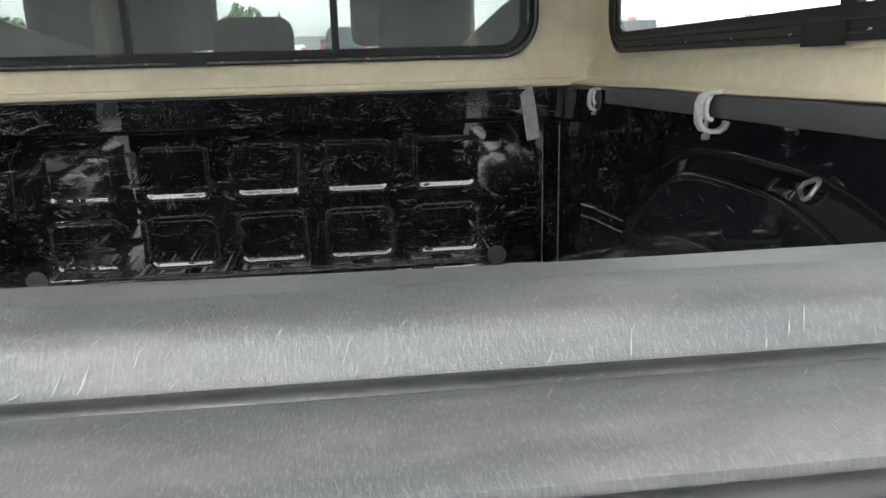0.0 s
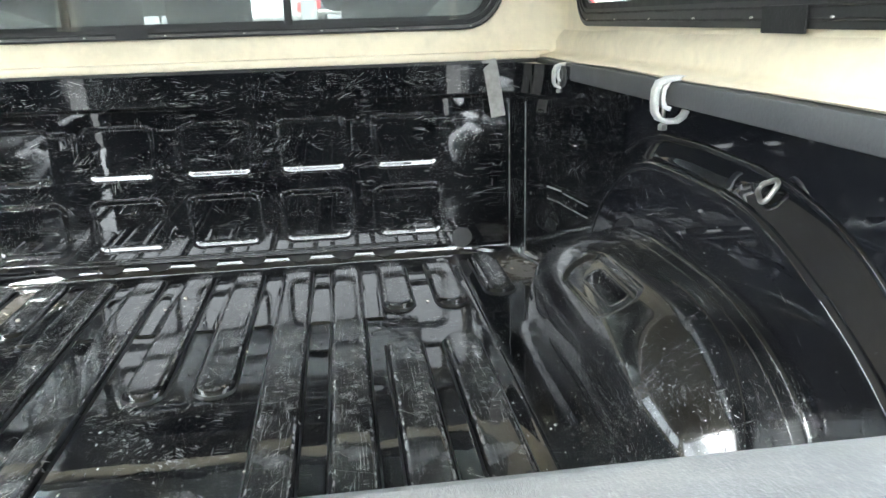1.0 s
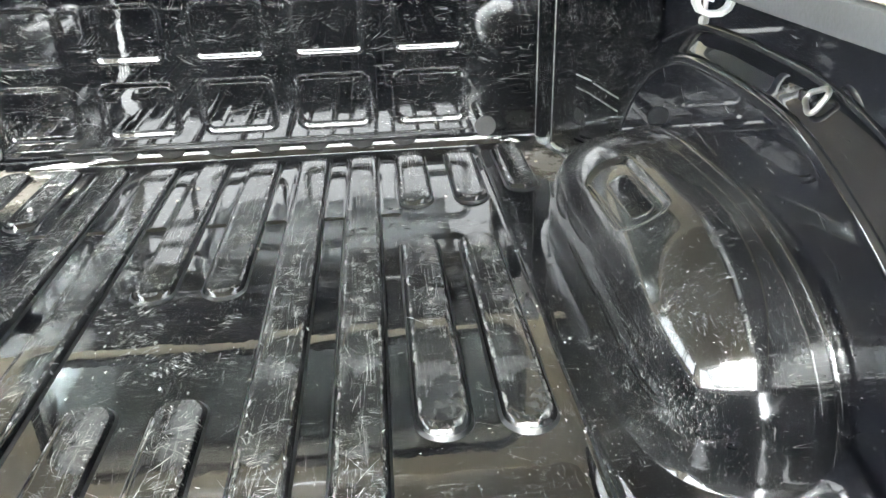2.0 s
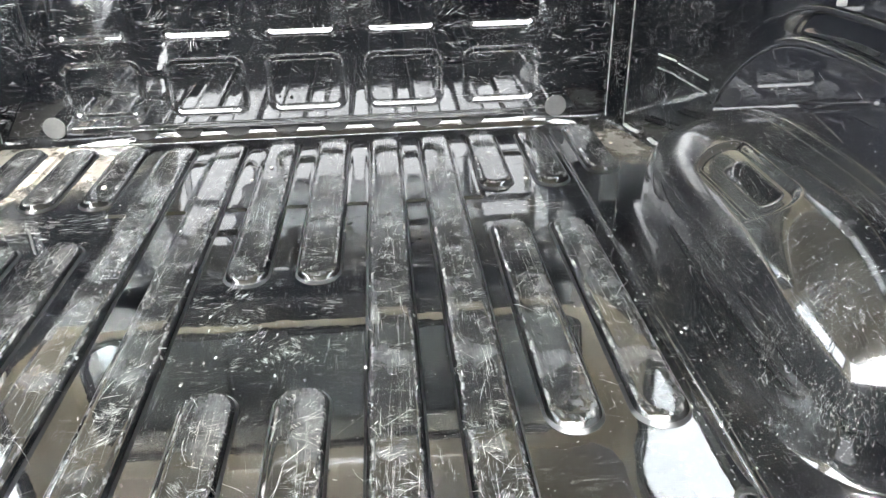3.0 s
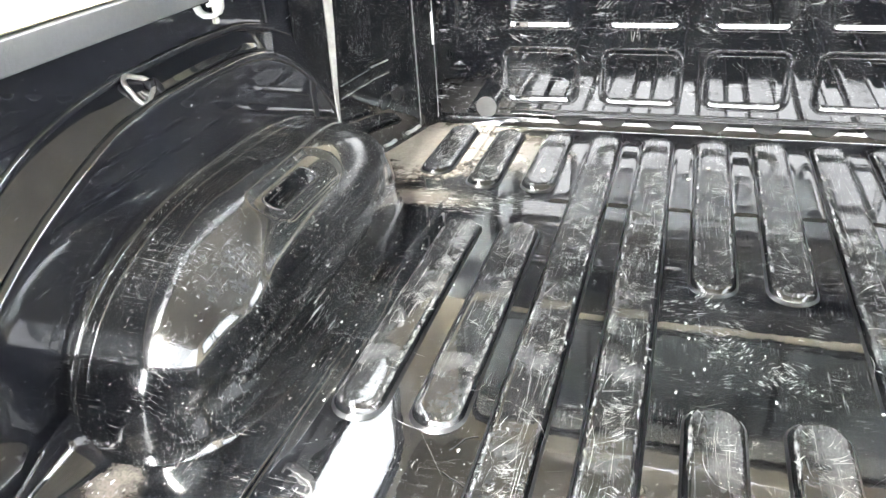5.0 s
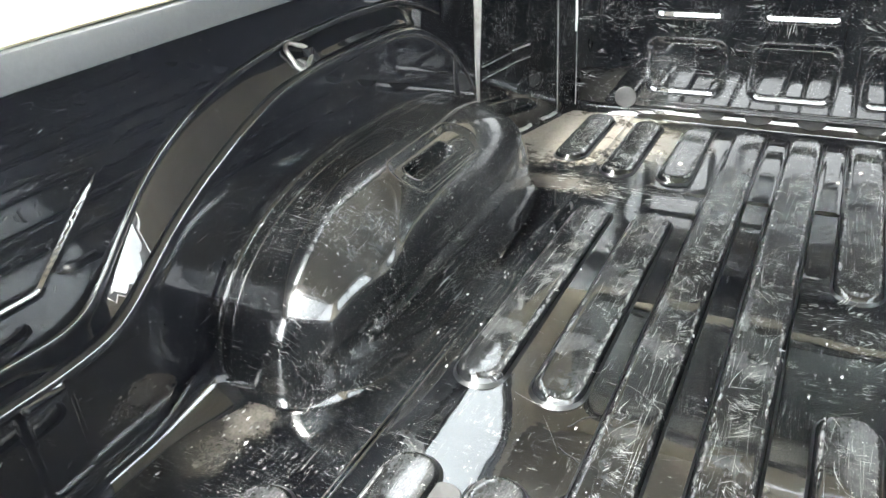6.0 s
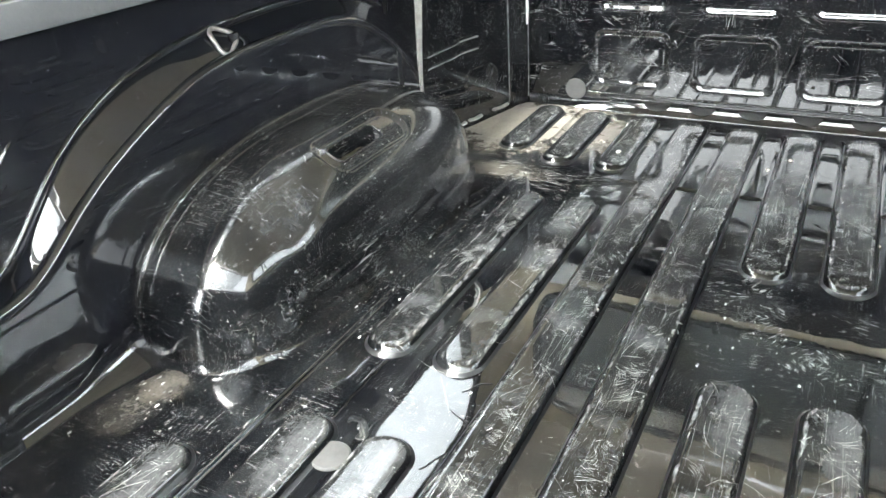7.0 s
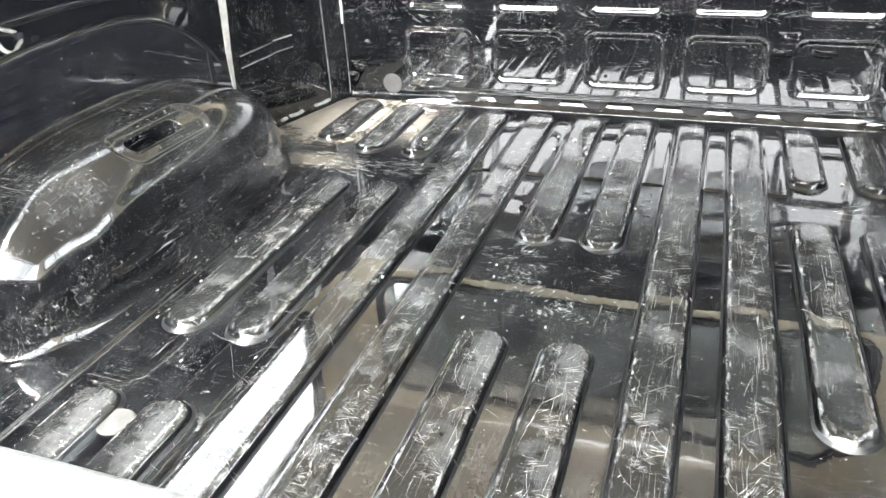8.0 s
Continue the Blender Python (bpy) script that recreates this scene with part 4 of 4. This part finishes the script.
for sgn in (-1, 1):
    of_truck("cab_door", box((sgn * 0.80 - 0.03, 0.11, -0.30), (sgn * 0.80 + 0.03, 1.75, 0.46), 0.02), OUTER_PAINT, smooth=40)
    # sloping pillars at the rear corner and at the windscreen
    tri = [(0.11, 0.46), (0.46, 0.46), (0.30, 0.98), (0.11, 0.98)]
    of_truck("corner_pillar", plate(tri, 0.05, lambda a, b, c: (sgn * (0.76 + c), a, b)), TRIM_GREY, "grey trim of the cab corner", smooth=40)
    tri = [(-0.80, 0.50), (-0.30, 0.50), (-0.443, 0.579), (-0.614, 0.640), (-0.80, 0.72)] if sgn > 0 else [(-0.80, 0.50), (-0.45, 0.50), (-0.539, 0.582), (-0.62, 0.655), (-0.80, 0.80)]
    of_truck("quarter_trim", plate(tri, 0.02, lambda a, b, c: (sgn * a, 0.33 + c, b)), TRIM_GREY, smooth=40)
    of_truck("screen_pillar", tube([(sgn * 0.76, 1.95, 0.45), (sgn * 0.70, 1.75, 0.72), (sgn * 0.66, 1.52, 0.99)], 0.035), TRIM_GREY, smooth=60)


def seat(x, w, y, top, head_w, head_lo):
    """A cab seat: cushion, back and headrest on two stems."""
    e = part("seat", box((x - w / 2, y, -0.05), (x + w / 2, y + 0.14, top), 0.05, segments=4), SEAT_CLOTH, truck, "grey cloth cab seat", smooth=50)
    e.matrix_basis = LIFT
    part("cushion", box((x - w / 2, y + 0.10, -0.20), (x + w / 2, y + 0.60, 0.02), 0.05, segments=3), SEAT_CLOTH, e, smooth=50)
    part("headrest", box((x - head_w / 2, y + 0.01, head_lo), (x + head_w / 2, y + 0.11, head_lo + 0.22), 0.045, segments=4), SEAT_CLOTH, e, "padded headrest", smooth=50)
    for d in (-0.06, 0.06):
        part("stem", tube([(x + d, y + 0.06, top - 0.04), (x + d, y + 0.06, head_lo + 0.05)], 0.006), STEEL, e)


seat(-0.435, 0.42, 0.36, 0.80, 0.34, 0.80)
seat(0.445, 0.28, 0.36, 0.80, 0.24, 0.80)
seat(-0.05, 0.40, 0.38, 0.565, 0.225, 0.45)
seat(-0.38, 0.50, 1.05, 0.55, 0.28, 0.60)
seat(0.38, 0.50, 1.05, 0.55, 0.28, 0.60)

# wheels that carry the truck
for sgn in (-1, 1):
    for y in (-0.81, 2.45):
        g = ground_z(y) - GROUND
        wh = part("wheel", lathe([(0.20, -0.10), (0.34, -0.10), (0.37, -0.07), (0.372, 0.07), (0.34, 0.10), (0.20, 0.10)], 40, "x"), RUBBER, truck, "black tyre on a steel rim", smooth=50)
        wh.location = (sgn * 0.83, y, g + 0.372)
        part("rim", lathe([(0.05, -0.06), (0.20, -0.09), (0.20, 0.09), (0.05, 0.06)], 24, "x"), STEEL, wh, smooth=40)
of_truck("chassis", box((-0.45, -1.6, -0.30), (0.45, 3.0, -0.10), 0.02), RUBBER)
for y in (-0.81, 2.45):
    of_truck("axle", tube([(-0.83, y, ground_z(y) + 0.372), (0.83, y, ground_z(y) + 0.372)], 0.05), RUBBER)

# ---------------------------------------------------------------- car park round about


def parked_pickup(x, y, heading, paint, label):
    """A parked pickup seen from behind: body, cab with windows, lamps and wheels; its tail at the origin, nose along +y."""
    e = thing("parked_pickup", label, "pickup truck", (x, y, ground_z(y)), "parked vehicles")
    e.rotation_euler = (0, 0, radians(heading))
    body = part("body", box((-0.93, 0.0, 0.50), (0.93, 5.2, 1.12), 0.09, segments=3), paint, e, smooth=50)
    part("bumper", box((-0.90, -0.14, 0.48), (0.90, 0.02, 0.66), 0.03), STEEL, body, smooth=40)
    part("tailgate", box((-0.72, -0.02, 0.70), (0.72, 0.02, 1.08), 0.015), paint, body, smooth=40)
    bm = box((-0.84, 1.65, 1.10), (0.84, 3.75, 1.80), 0.0)
    for v in bm.verts:
        if v.co.z > 1.5:
            v.co.x *= 0.82
            v.co.y += 0.12 if v.co.y < 2 else -0.55
    bmesh.ops.bevel(bm, geom=bm.edges[:], offset=0.07, segments=3, affect="EDGES")
    cab = part("cab", bm, paint, e, smooth=50)
    part("rear_window", plate([(-0.68, 1.22), (0.68, 1.22), (0.60, 1.66), (-0.60, 1.66)], 0.02, lambda a, b, c: (a, 1.62 + (b - 1.1) * 0.17 + c, b)), CAR_GLASS, cab)
    part("brake_lamp", box((-0.10, 1.725, 1.70), (0.10, 1.76, 1.74), 0.005), LAMP_RED, cab)
    for s in (-1, 1):
        part("side_window", plate([(1.95, 1.22), (3.45, 1.22), (3.05, 1.66), (2.0, 1.66)], 0.02, lambda a, b, c: (s * (0.86 - (b - 1.1) * 0.22 - c), a, b)), CAR_GLASS, cab)
        part("tail_lamp", box((s * 0.84 - 0.07, -0.03, 0.72), (s * 0.84 + 0.07, 0.06, 1.04), 0.015), LAMP_RED, body)
        part("door_mirror", box((s * 1.0 - 0.10, 3.10, 1.15), (s * 1.0 + 0.10, 3.22, 1.36), 0.03), RUBBER, cab, smooth=40)
        for wy in (1.0, 4.3):
            wh = part("wheel", lathe([(0.22, -0.11), (0.36, -0.11), (0.385, -0.08), (0.385, 0.08), (0.36, 0.11), (0.22, 0.11)], 28, "x"), RUBBER, e, smooth=50)
            wh.location = (s * 0.84, wy, 0.385)
            part("rim", lathe([(0.05, -0.10), (0.22, -0.112), (0.22, 0.112), (0.05, 0.10)], 20, "x"), STEEL, wh, smooth=40)
    return e


parked_pickup(7.3, 16.8, -24, GREEN_PAINT, "grey-green pickup parked on the asphalt")
parked_pickup(9.6, 15.4, -30, OUTER_PAINT, "white pickup parked beside the grey-green one")
parked_pickup(0.5, 30.0, -2, DARK_PAINT, "dark pickup parked ahead on the asphalt")
parked_pickup(-1.7, 25.0, 20, OUTER_PAINT, "white pickup parked ahead at an angle")


def far_hedge(x0, x1, y, height):
    """A far belt of bushes out of many small leaf faces, with stems."""
    e = thing("hedge", "green belt of bushes beyond the car park", "hedge", (0, y, ground_z(y)))
    rng = random.Random(5)
    bm = bmesh.new()
    for _ in range(5200):
        x = rng.uniform(x0, x1)
        top = height * (0.62 + 0.38 * noise.noise((x * 0.22, 3.1, 0)) + 0.2 * noise.noise((x * 0.9, 7.0, 0)))
        p = Vector((x, rng.uniform(-1.5, 1.5), rng.uniform(0.1, 1.0) ** 0.7 * top))
        m = Euler((rng.uniform(0, 6), rng.uniform(0, 6), 0)).to_matrix()
        r = rng.uniform(0.12, 0.3)
        bm.faces.new([bm.verts.new(p + m @ Vector(c) * r) for c in ((-1, 0, 0), (0, -0.5, 0.1), (1, 0, 0), (0, 0.5, 0.1))])
    tagged(part("foliage", bm, LEAVES, e), kind="stuff")
    x = x0
    while x < x1:
        part("stem", tube([(x, 0, -0.1), (x + 0.1, 0.05, height * 0.25), (x + 0.05, 0, height * 0.5)], 0.09, False, 6), BARK, e)
        x += 2.3


far_hedge(-34, -4, 62, 4.2)
# unseen block behind the truck, added to darken what the panes reflect
backdrop = thing("building", "plain dark grey building added out of view to darken reflections", "building", (0, -27, ground_z(-27)))
part("wall", box((-45, -6, -0.2), (45, 0, 5.6), 0.05), BACKDROP_GREY, backdrop)
part("roof", box((-45.3, -6.3, 5.6), (45.3, 0.4, 5.85), 0.04), RAIL_PLASTIC, backdrop)

# ---------------------------------------------------------------- scratches worn into the paint
rng = random.Random(11)


def floor_top(x, y):
    """Height of the floor with its ribs."""
    z = floor_z(x, y)
    for ax, y0, y1 in RIBS:
        d = rr_depth(abs(x) - ax, y - (y0 + y1) / 2, RIB_R, (y0 - y1) / 2, RIB_R - 0.0005)
        if d > 0:
            for (a, za), (b, zb) in zip(SHOULDER, SHOULDER[1:]):
                if d < b:
                    return z + max(0.0, za + (zb - za) * (d - a) / (b - a))
            return z + RIB_H
    return z


def stroke(bm, place, a, b, angle, length, width, bend):
    """One thin scratch on a surface that place(a, b) gives, tapered at both ends."""
    n = max(3, int(length / 0.006))
    left, right = [], []
    ang = angle
    for k in range(n + 1):
        t = k / n
        w = width * (0.25 + 0.75 * math.sin(math.pi * min(1, max(0, t))))
        left.append(bm.verts.new(place(a - math.sin(ang) * w / 2, b + math.cos(ang) * w / 2)))
        right.append(bm.verts.new(place(a + math.sin(ang) * w / 2, b - math.cos(ang) * w / 2)))
        a += math.cos(ang) * length / n
        b += math.sin(ang) * length / n
        ang += bend * rng.uniform(0.2, 1.8) / n
    for k in range(n):
        bm.faces.new((left[k], right[k], right[k + 1], left[k + 1]))


def patch(x, y, ang, ln, n, gap, spread, bold=1.0):
    """A rubbed patch: rows of short parallel scratches on the floor, bright and faint."""
    for k in range(n):
        step = gap * (k - n / 2)
        stroke(bm, on_floor, x - math.sin(ang) * step + rng.uniform(-spread, spread) * math.cos(ang) * 0.5, y + math.cos(ang) * step + rng.uniform(-spread, spread) * math.sin(ang) * 0.5, ang + rng.gauss(0, 0.12), ln * rng.uniform(0.4, 1.2), bold * rng.choice((0.0002, 0.0003, 0.0005)), rng.uniform(-0.3, 0.3))


on_floor = lambda x, y: (x, y, floor_top(x, y) + 0.0005)
bm = bmesh.new()


def comb(x, y, ang, ln, n, gap, bend, bold=1.0):
    """Lines that one dragged thing left side by side: alike in length and bend."""
    for k in range(n):
        step = gap * (k - n / 2) * rng.uniform(0.85, 1.15)
        start = rng.uniform(-0.25, 0.15) * ln
        stroke(bm, on_floor, x - math.sin(ang) * step + start * math.cos(ang), y + math.cos(ang) * step + start * math.sin(ang), ang + rng.gauss(0, 0.05), ln * rng.uniform(0.5, 1.1), bold * rng.choice((0.00018, 0.0003, 0.00045)), bend + rng.gauss(0, 0.1))


for ax, y0, y1 in RIBS:
    for s in (-1, 1):
        far = max(y1, -1.42)
        reach = y0 - far
        # combs across the crown
        for _ in range(int(46 * reach)):
            comb(s * ax + rng.uniform(-0.012, 0.012), rng.uniform(far + 0.03, y0 - 0.03), rng.choice((0.1, 0.35, -0.4, 0.8, -0.9)) + rng.gauss(0, 0.15), rng.choice((0.008, 0.013, 0.020)), rng.randint(4, 12), rng.choice((0.0014, 0.0022, 0.0032)), rng.uniform(-0.5, 0.5))
        # hairlines along the rib, and slantwise over it
        for _ in range(int(90 * reach)):
            stroke(bm, on_floor, s * ax + rng.uniform(-0.021, 0.021), rng.uniform(far + 0.04, y0 - 0.08), 1.57 + rng.gauss(0, 0.05), rng.choice((0.03, 0.05, 0.09)), rng.choice((0.00012, 0.00018, 0.00025)), rng.uniform(-0.06, 0.06))
        for _ in range(int(60 * reach)):
            stroke(bm, on_floor, s * ax + rng.uniform(-0.022, 0.01), rng.uniform(far + 0.04, y0 - 0.04), rng.choice((0.5, 0.9, 1.2, 2.0, 2.4, -0.4)) + rng.gauss(0, 0.2), rng.choice((0.016, 0.03, 0.045)), rng.choice((0.00018, 0.0003, 0.0004)), rng.uniform(-0.7, 0.7))
        # nicks along both rims
        for _ in range(int(45 * reach)):
            stroke(bm, on_floor, s * ax + rng.choice((-1, 1)) * rng.gauss(0.0255, 0.0014), rng.uniform(far + 0.03, y0 - 0.03), 1.57 + rng.gauss(0, 0.3), rng.choice((0.0015, 0.003, 0.006, 0.012)), rng.choice((0.0004, 0.0007, 0.0012)), rng.uniform(-0.2, 0.2))
        for _ in range(int(70 * reach)):
            stroke(bm, on_floor, s * ax + rng.uniform(-0.02, 0.02), rng.uniform(far + 0.02, y0 - 0.02), rng.uniform(0, 6.3), rng.choice((0.0012, 0.002, 0.003)), rng.choice((0.0002, 0.0004, 0.0006)), rng.choice((0.0, 0.3, -0.6)))
for _ in range(900):
    x, y = rng.uniform(-0.56, 0.56), rng.uniform(-1.35, -0.05)
    stroke(bm, on_floor, x, y, rng.uniform(0, 6.3), rng.choice((0.001, 0.0015, 0.002, 0.003, 0.006)), rng.choice((0.0003, 0.0005, 0.0009)), rng.uniform(-0.5, 0.5))
for _ in range(110):
    stroke(bm, on_floor, rng.uniform(-0.5, 0.5), rng.uniform(-1.3, -0.1), rng.gauss(0.2, 0.8), rng.choice((0.03, 0.05, 0.08)), rng.choice((0.0002, 0.0003)), rng.uniform(-0.8, 0.8))
for _ in range(110):
    comb(rng.uniform(-0.54, 0.54), rng.uniform(-1.4, -0.06), rng.uniform(-0.9, 0.9), rng.choice((0.005, 0.009, 0.015)), rng.randint(4, 11), rng.choice((0.002, 0.003)), rng.uniform(-0.4, 0.4))
# bare chips: small ragged flakes, thickest beside the wheel housings
for x0, x1, y_a, y_b, count in ((-0.54, 0.54, -1.35, -0.06, 90), (0.50, 0.57, -1.15, -0.5, 60), (-0.57, -0.50, -1.15, -0.5, 50), (-0.10, 0.10, -0.92, -0.66, 40), (-0.735, -0.62, -1.33, -1.19, 22), (-0.72, -0.66, -1.26, -1.20, 14)):
    for _ in range(count):
        x, y, r = rng.uniform(x0, x1), rng.uniform(y_a, y_b), rng.choice((0.0005, 0.0007, 0.0010, 0.0018))
        turn = rng.uniform(0, 6.3)
        bm.faces.new([bm.verts.new(on_floor(x + r * k * math.cos(turn + a), y + 2.2 * r * k * math.sin(turn + a))) for a, k in ((0, 1.2), (0.9, 0.6), (1.8, 1.0), (2.9, 0.5), (3.8, 1.1), (5.2, 0.6))])
# the densest patches, across the middle of the floor and behind the short ribs
for x, y, ang, n, ln, gap, spread in ((-0.05, -0.76, -0.45, 26, 0.012, 0.0022, 0.05), (-0.03, -0.80, 0.95, 24, 0.012, 0.0024, 0.045), (0.02, -0.84, -0.75, 34, 0.011, 0.0022, 0.035), (0.03, -0.85, 0.75, 22, 0.010, 0.0024, 0.03), (-0.10, -0.72, 0.25, 22, 0.011, 0.0024, 0.06), (0.06, -0.74, -0.2, 14, 0.012, 0.003, 0.05), (-0.06, -0.69, 0.9, 20, 0.010, 0.0024, 0.02),
                                      (-0.56, -0.42, 0.12, 34, 0.022, 0.0022, 0.08), (-0.46, -0.43, -0.15, 34, 0.020, 0.0022, 0.08), (-0.38, -0.41, 0.25, 28, 0.018, 0.0024, 0.07), (-0.30, -0.42, 0.1, 16, 0.014, 0.003, 0.05), (0.44, -0.43, 0.2, 18, 0.016, 0.003, 0.06), (0.37, -0.42, -0.3, 12, 0.014, 0.003, 0.05)):
    patch(x, y, ang, ln, int(1.7 * n), gap * 0.7, spread, 1.7)
tagged(part("scratch_field", bm, SCRATCH, bed_floor, "pale scratches in the black paint"), kind="stuff")


def on_house(sign):
    """Places on a wheel housing, from two angles."""
    def place(th, ph):
        p = Vector(HOUSES[sign](th, min(1.5, max(0.03, ph))))
        out = (p - Vector((sign * 0.772, -0.806, 0.0))).normalized()
        return p + out * 0.0006
    return place


for sgn, wall in HOUSE_WALLS.items():
    bm = bmesh.new()
    for _ in range(900):
        th, ph = rng.uniform(0.25, 2.9), rng.choice((rng.uniform(0.02, 0.4), rng.uniform(0.3, 1.45), rng.uniform(0.5, 1.45)))
        stroke(bm, on_house(sgn), th, ph, rng.choice((0.0, 0.0, 1.57)) + rng.gauss(0, 0.35), rng.choice((0.003, 0.005, 0.007, 0.012)) * (1 if ph < 0.5 else 2.6), rng.choice((0.0008, 0.0013, 0.0022)), rng.uniform(-0.4, 0.4))
    tagged(part("scratch_field", bm, SCRATCH, wall, "pale scratches in the black paint"), kind="stuff")

for sgn, wall in HOUSE_WALLS.items():
    bm = bmesh.new()
    on_wall = lambda y, z: (sgn * (side_x(y, z) - 0.0012), y, z)
    for _ in range(260):
        y, z = rng.uniform(-1.6, -0.05), rng.uniform(0.02, 0.42)
        if band_low(y) - 0.025 < z < band_high(y) + 0.02:
            continue
        stroke(bm, on_wall, y, z, rng.gauss(0.2, 0.5), rng.choice((0.0015, 0.002, 0.003, 0.006, 0.02)), rng.choice((0.0003, 0.0005, 0.0008)), rng.uniform(-0.4, 0.4))
    for _ in range(150):
        y, z, r = rng.uniform(-1.6, -0.35), rng.uniform(0.02, 0.42), rng.choice((0.0004, 0.0006, 0.0010))
        if not band_low(y) - 0.025 < z < band_high(y) + 0.02:
            bm.faces.new([bm.verts.new(on_wall(y + r * math.cos(a) * k, z + r * math.sin(a))) for a, k in ((0.3, 1.6), (1.5, 1.0), (2.6, 0.8), (3.9, 1.4), (5.3, 0.7))])
    tagged(part("scratch_field", bm, SCRATCH, wall, "pale scratches in the black paint"), kind="stuff")

on_head = lambda x, z: (x, head_y(x, z) - 0.0006, z)
bm = bmesh.new()
for _ in range(330):
    # smears: bundles of faint marks that mostly run level
    x, z = rng.uniform(-0.68, 0.68), rng.choice((rng.uniform(0.06, 0.375), rng.uniform(0.18, 0.375), rng.uniform(0.40, 0.452)))
    ang, ln = rng.gauss(0.0, 0.25) if rng.random() < 0.75 else rng.uniform(0, 3.1), rng.choice((0.004, 0.007, 0.012, 0.025))
    for _ in range(rng.randint(2, 9)):
        stroke(bm, on_head, x + rng.gauss(0, 0.012), z + rng.gauss(0, 0.0035), ang + rng.gauss(0, 0.08), ln * rng.uniform(0.4, 1.2), rng.choice((0.0002, 0.0003, 0.0006)), rng.uniform(-0.2, 0.2))
for _ in range(700):
    x, z = rng.uniform(-0.69, 0.69), rng.choice((rng.uniform(0.05, 0.375), rng.uniform(0.40, 0.452)))
    stroke(bm, on_head, x, z, rng.uniform(0, 6.3), rng.choice((0.0012, 0.002, 0.003)), rng.choice((0.0003, 0.0005, 0.0009)), rng.uniform(-0.5, 0.5))
tagged(part("scratch_field", bm, SCRATCH, headboard, "pale scratches in the black paint"), kind="stuff")

# ---------------------------------------------------------------- small things lying on the floor
of_canopy("tape", plate(round_rect(0.045, 0.015, 0.002, 2), 0.002, lambda a, b, c: (SIDE_X - 0.0125 - c, -0.955 + a, 0.548 + b)), RUBBER, "strip of black tape on the side window frame")


def thread(points, label):
    """A loose dark thread that lies curled on the floor."""
    pts = []
    for (x0, y0), (x1, y1) in zip(points, points[1:]):
        for t in (0.0, 0.33, 0.66):
            x, y = x0 + (x1 - x0) * t + rng.gauss(0, 0.0012), y0 + (y1 - y0) * t + rng.gauss(0, 0.0012)
            pts.append((x, y, floor_top(x, y) + 0.0007))
    tagged(part("thread", tube(pts, 0.0006, False, 5), RUBBER, smooth=60), label, "thread", "loose threads")


thread([(-0.34,-1.061),(-0.328,-1.038),(-0.307,-1.033)], "short dark thread lying curled on the floor")
thread([(-0.338,-1.094),(-0.309,-1.112),(-0.300,-1.138)], "dark thread lying bent on the floor")
thread([(-0.327,-1.194),(-0.318,-1.175),(-0.306,-1.151)], "dark thread lying along a rib")
for x, y, size in ((-0.436, -0.197, 0.0037), (-0.481, -0.029, 0.0046), (0.438, -0.312, 0.0041), (0.636, -0.124, 0.0048), (0.651, -0.152, 0.0049), (0.091, -0.499, 0.0032), (0.130, -0.891, 0.0030), (-0.064, -0.223, 0.0055), (-0.099, -0.260, 0.0038), (-0.428, -0.206, 0.0037), (-0.376, -0.283, 0.0060)):
    bm = bmesh.new()
    bmesh.ops.create_icosphere(bm, subdivisions=1, radius=size)
    for v in bm.verts:
        v.co *= rng.uniform(0.6, 1.25)
        v.co.z *= 0.5
    ob = part("crumb", bm, CRUMB_PALE, smooth=20)
    ob.location = (x, y, floor_top(x, y) + size * 0.35)
    tagged(ob, "pale crumb of dirt lying on the black floor", "crumb", "crumbs on the bed floor")
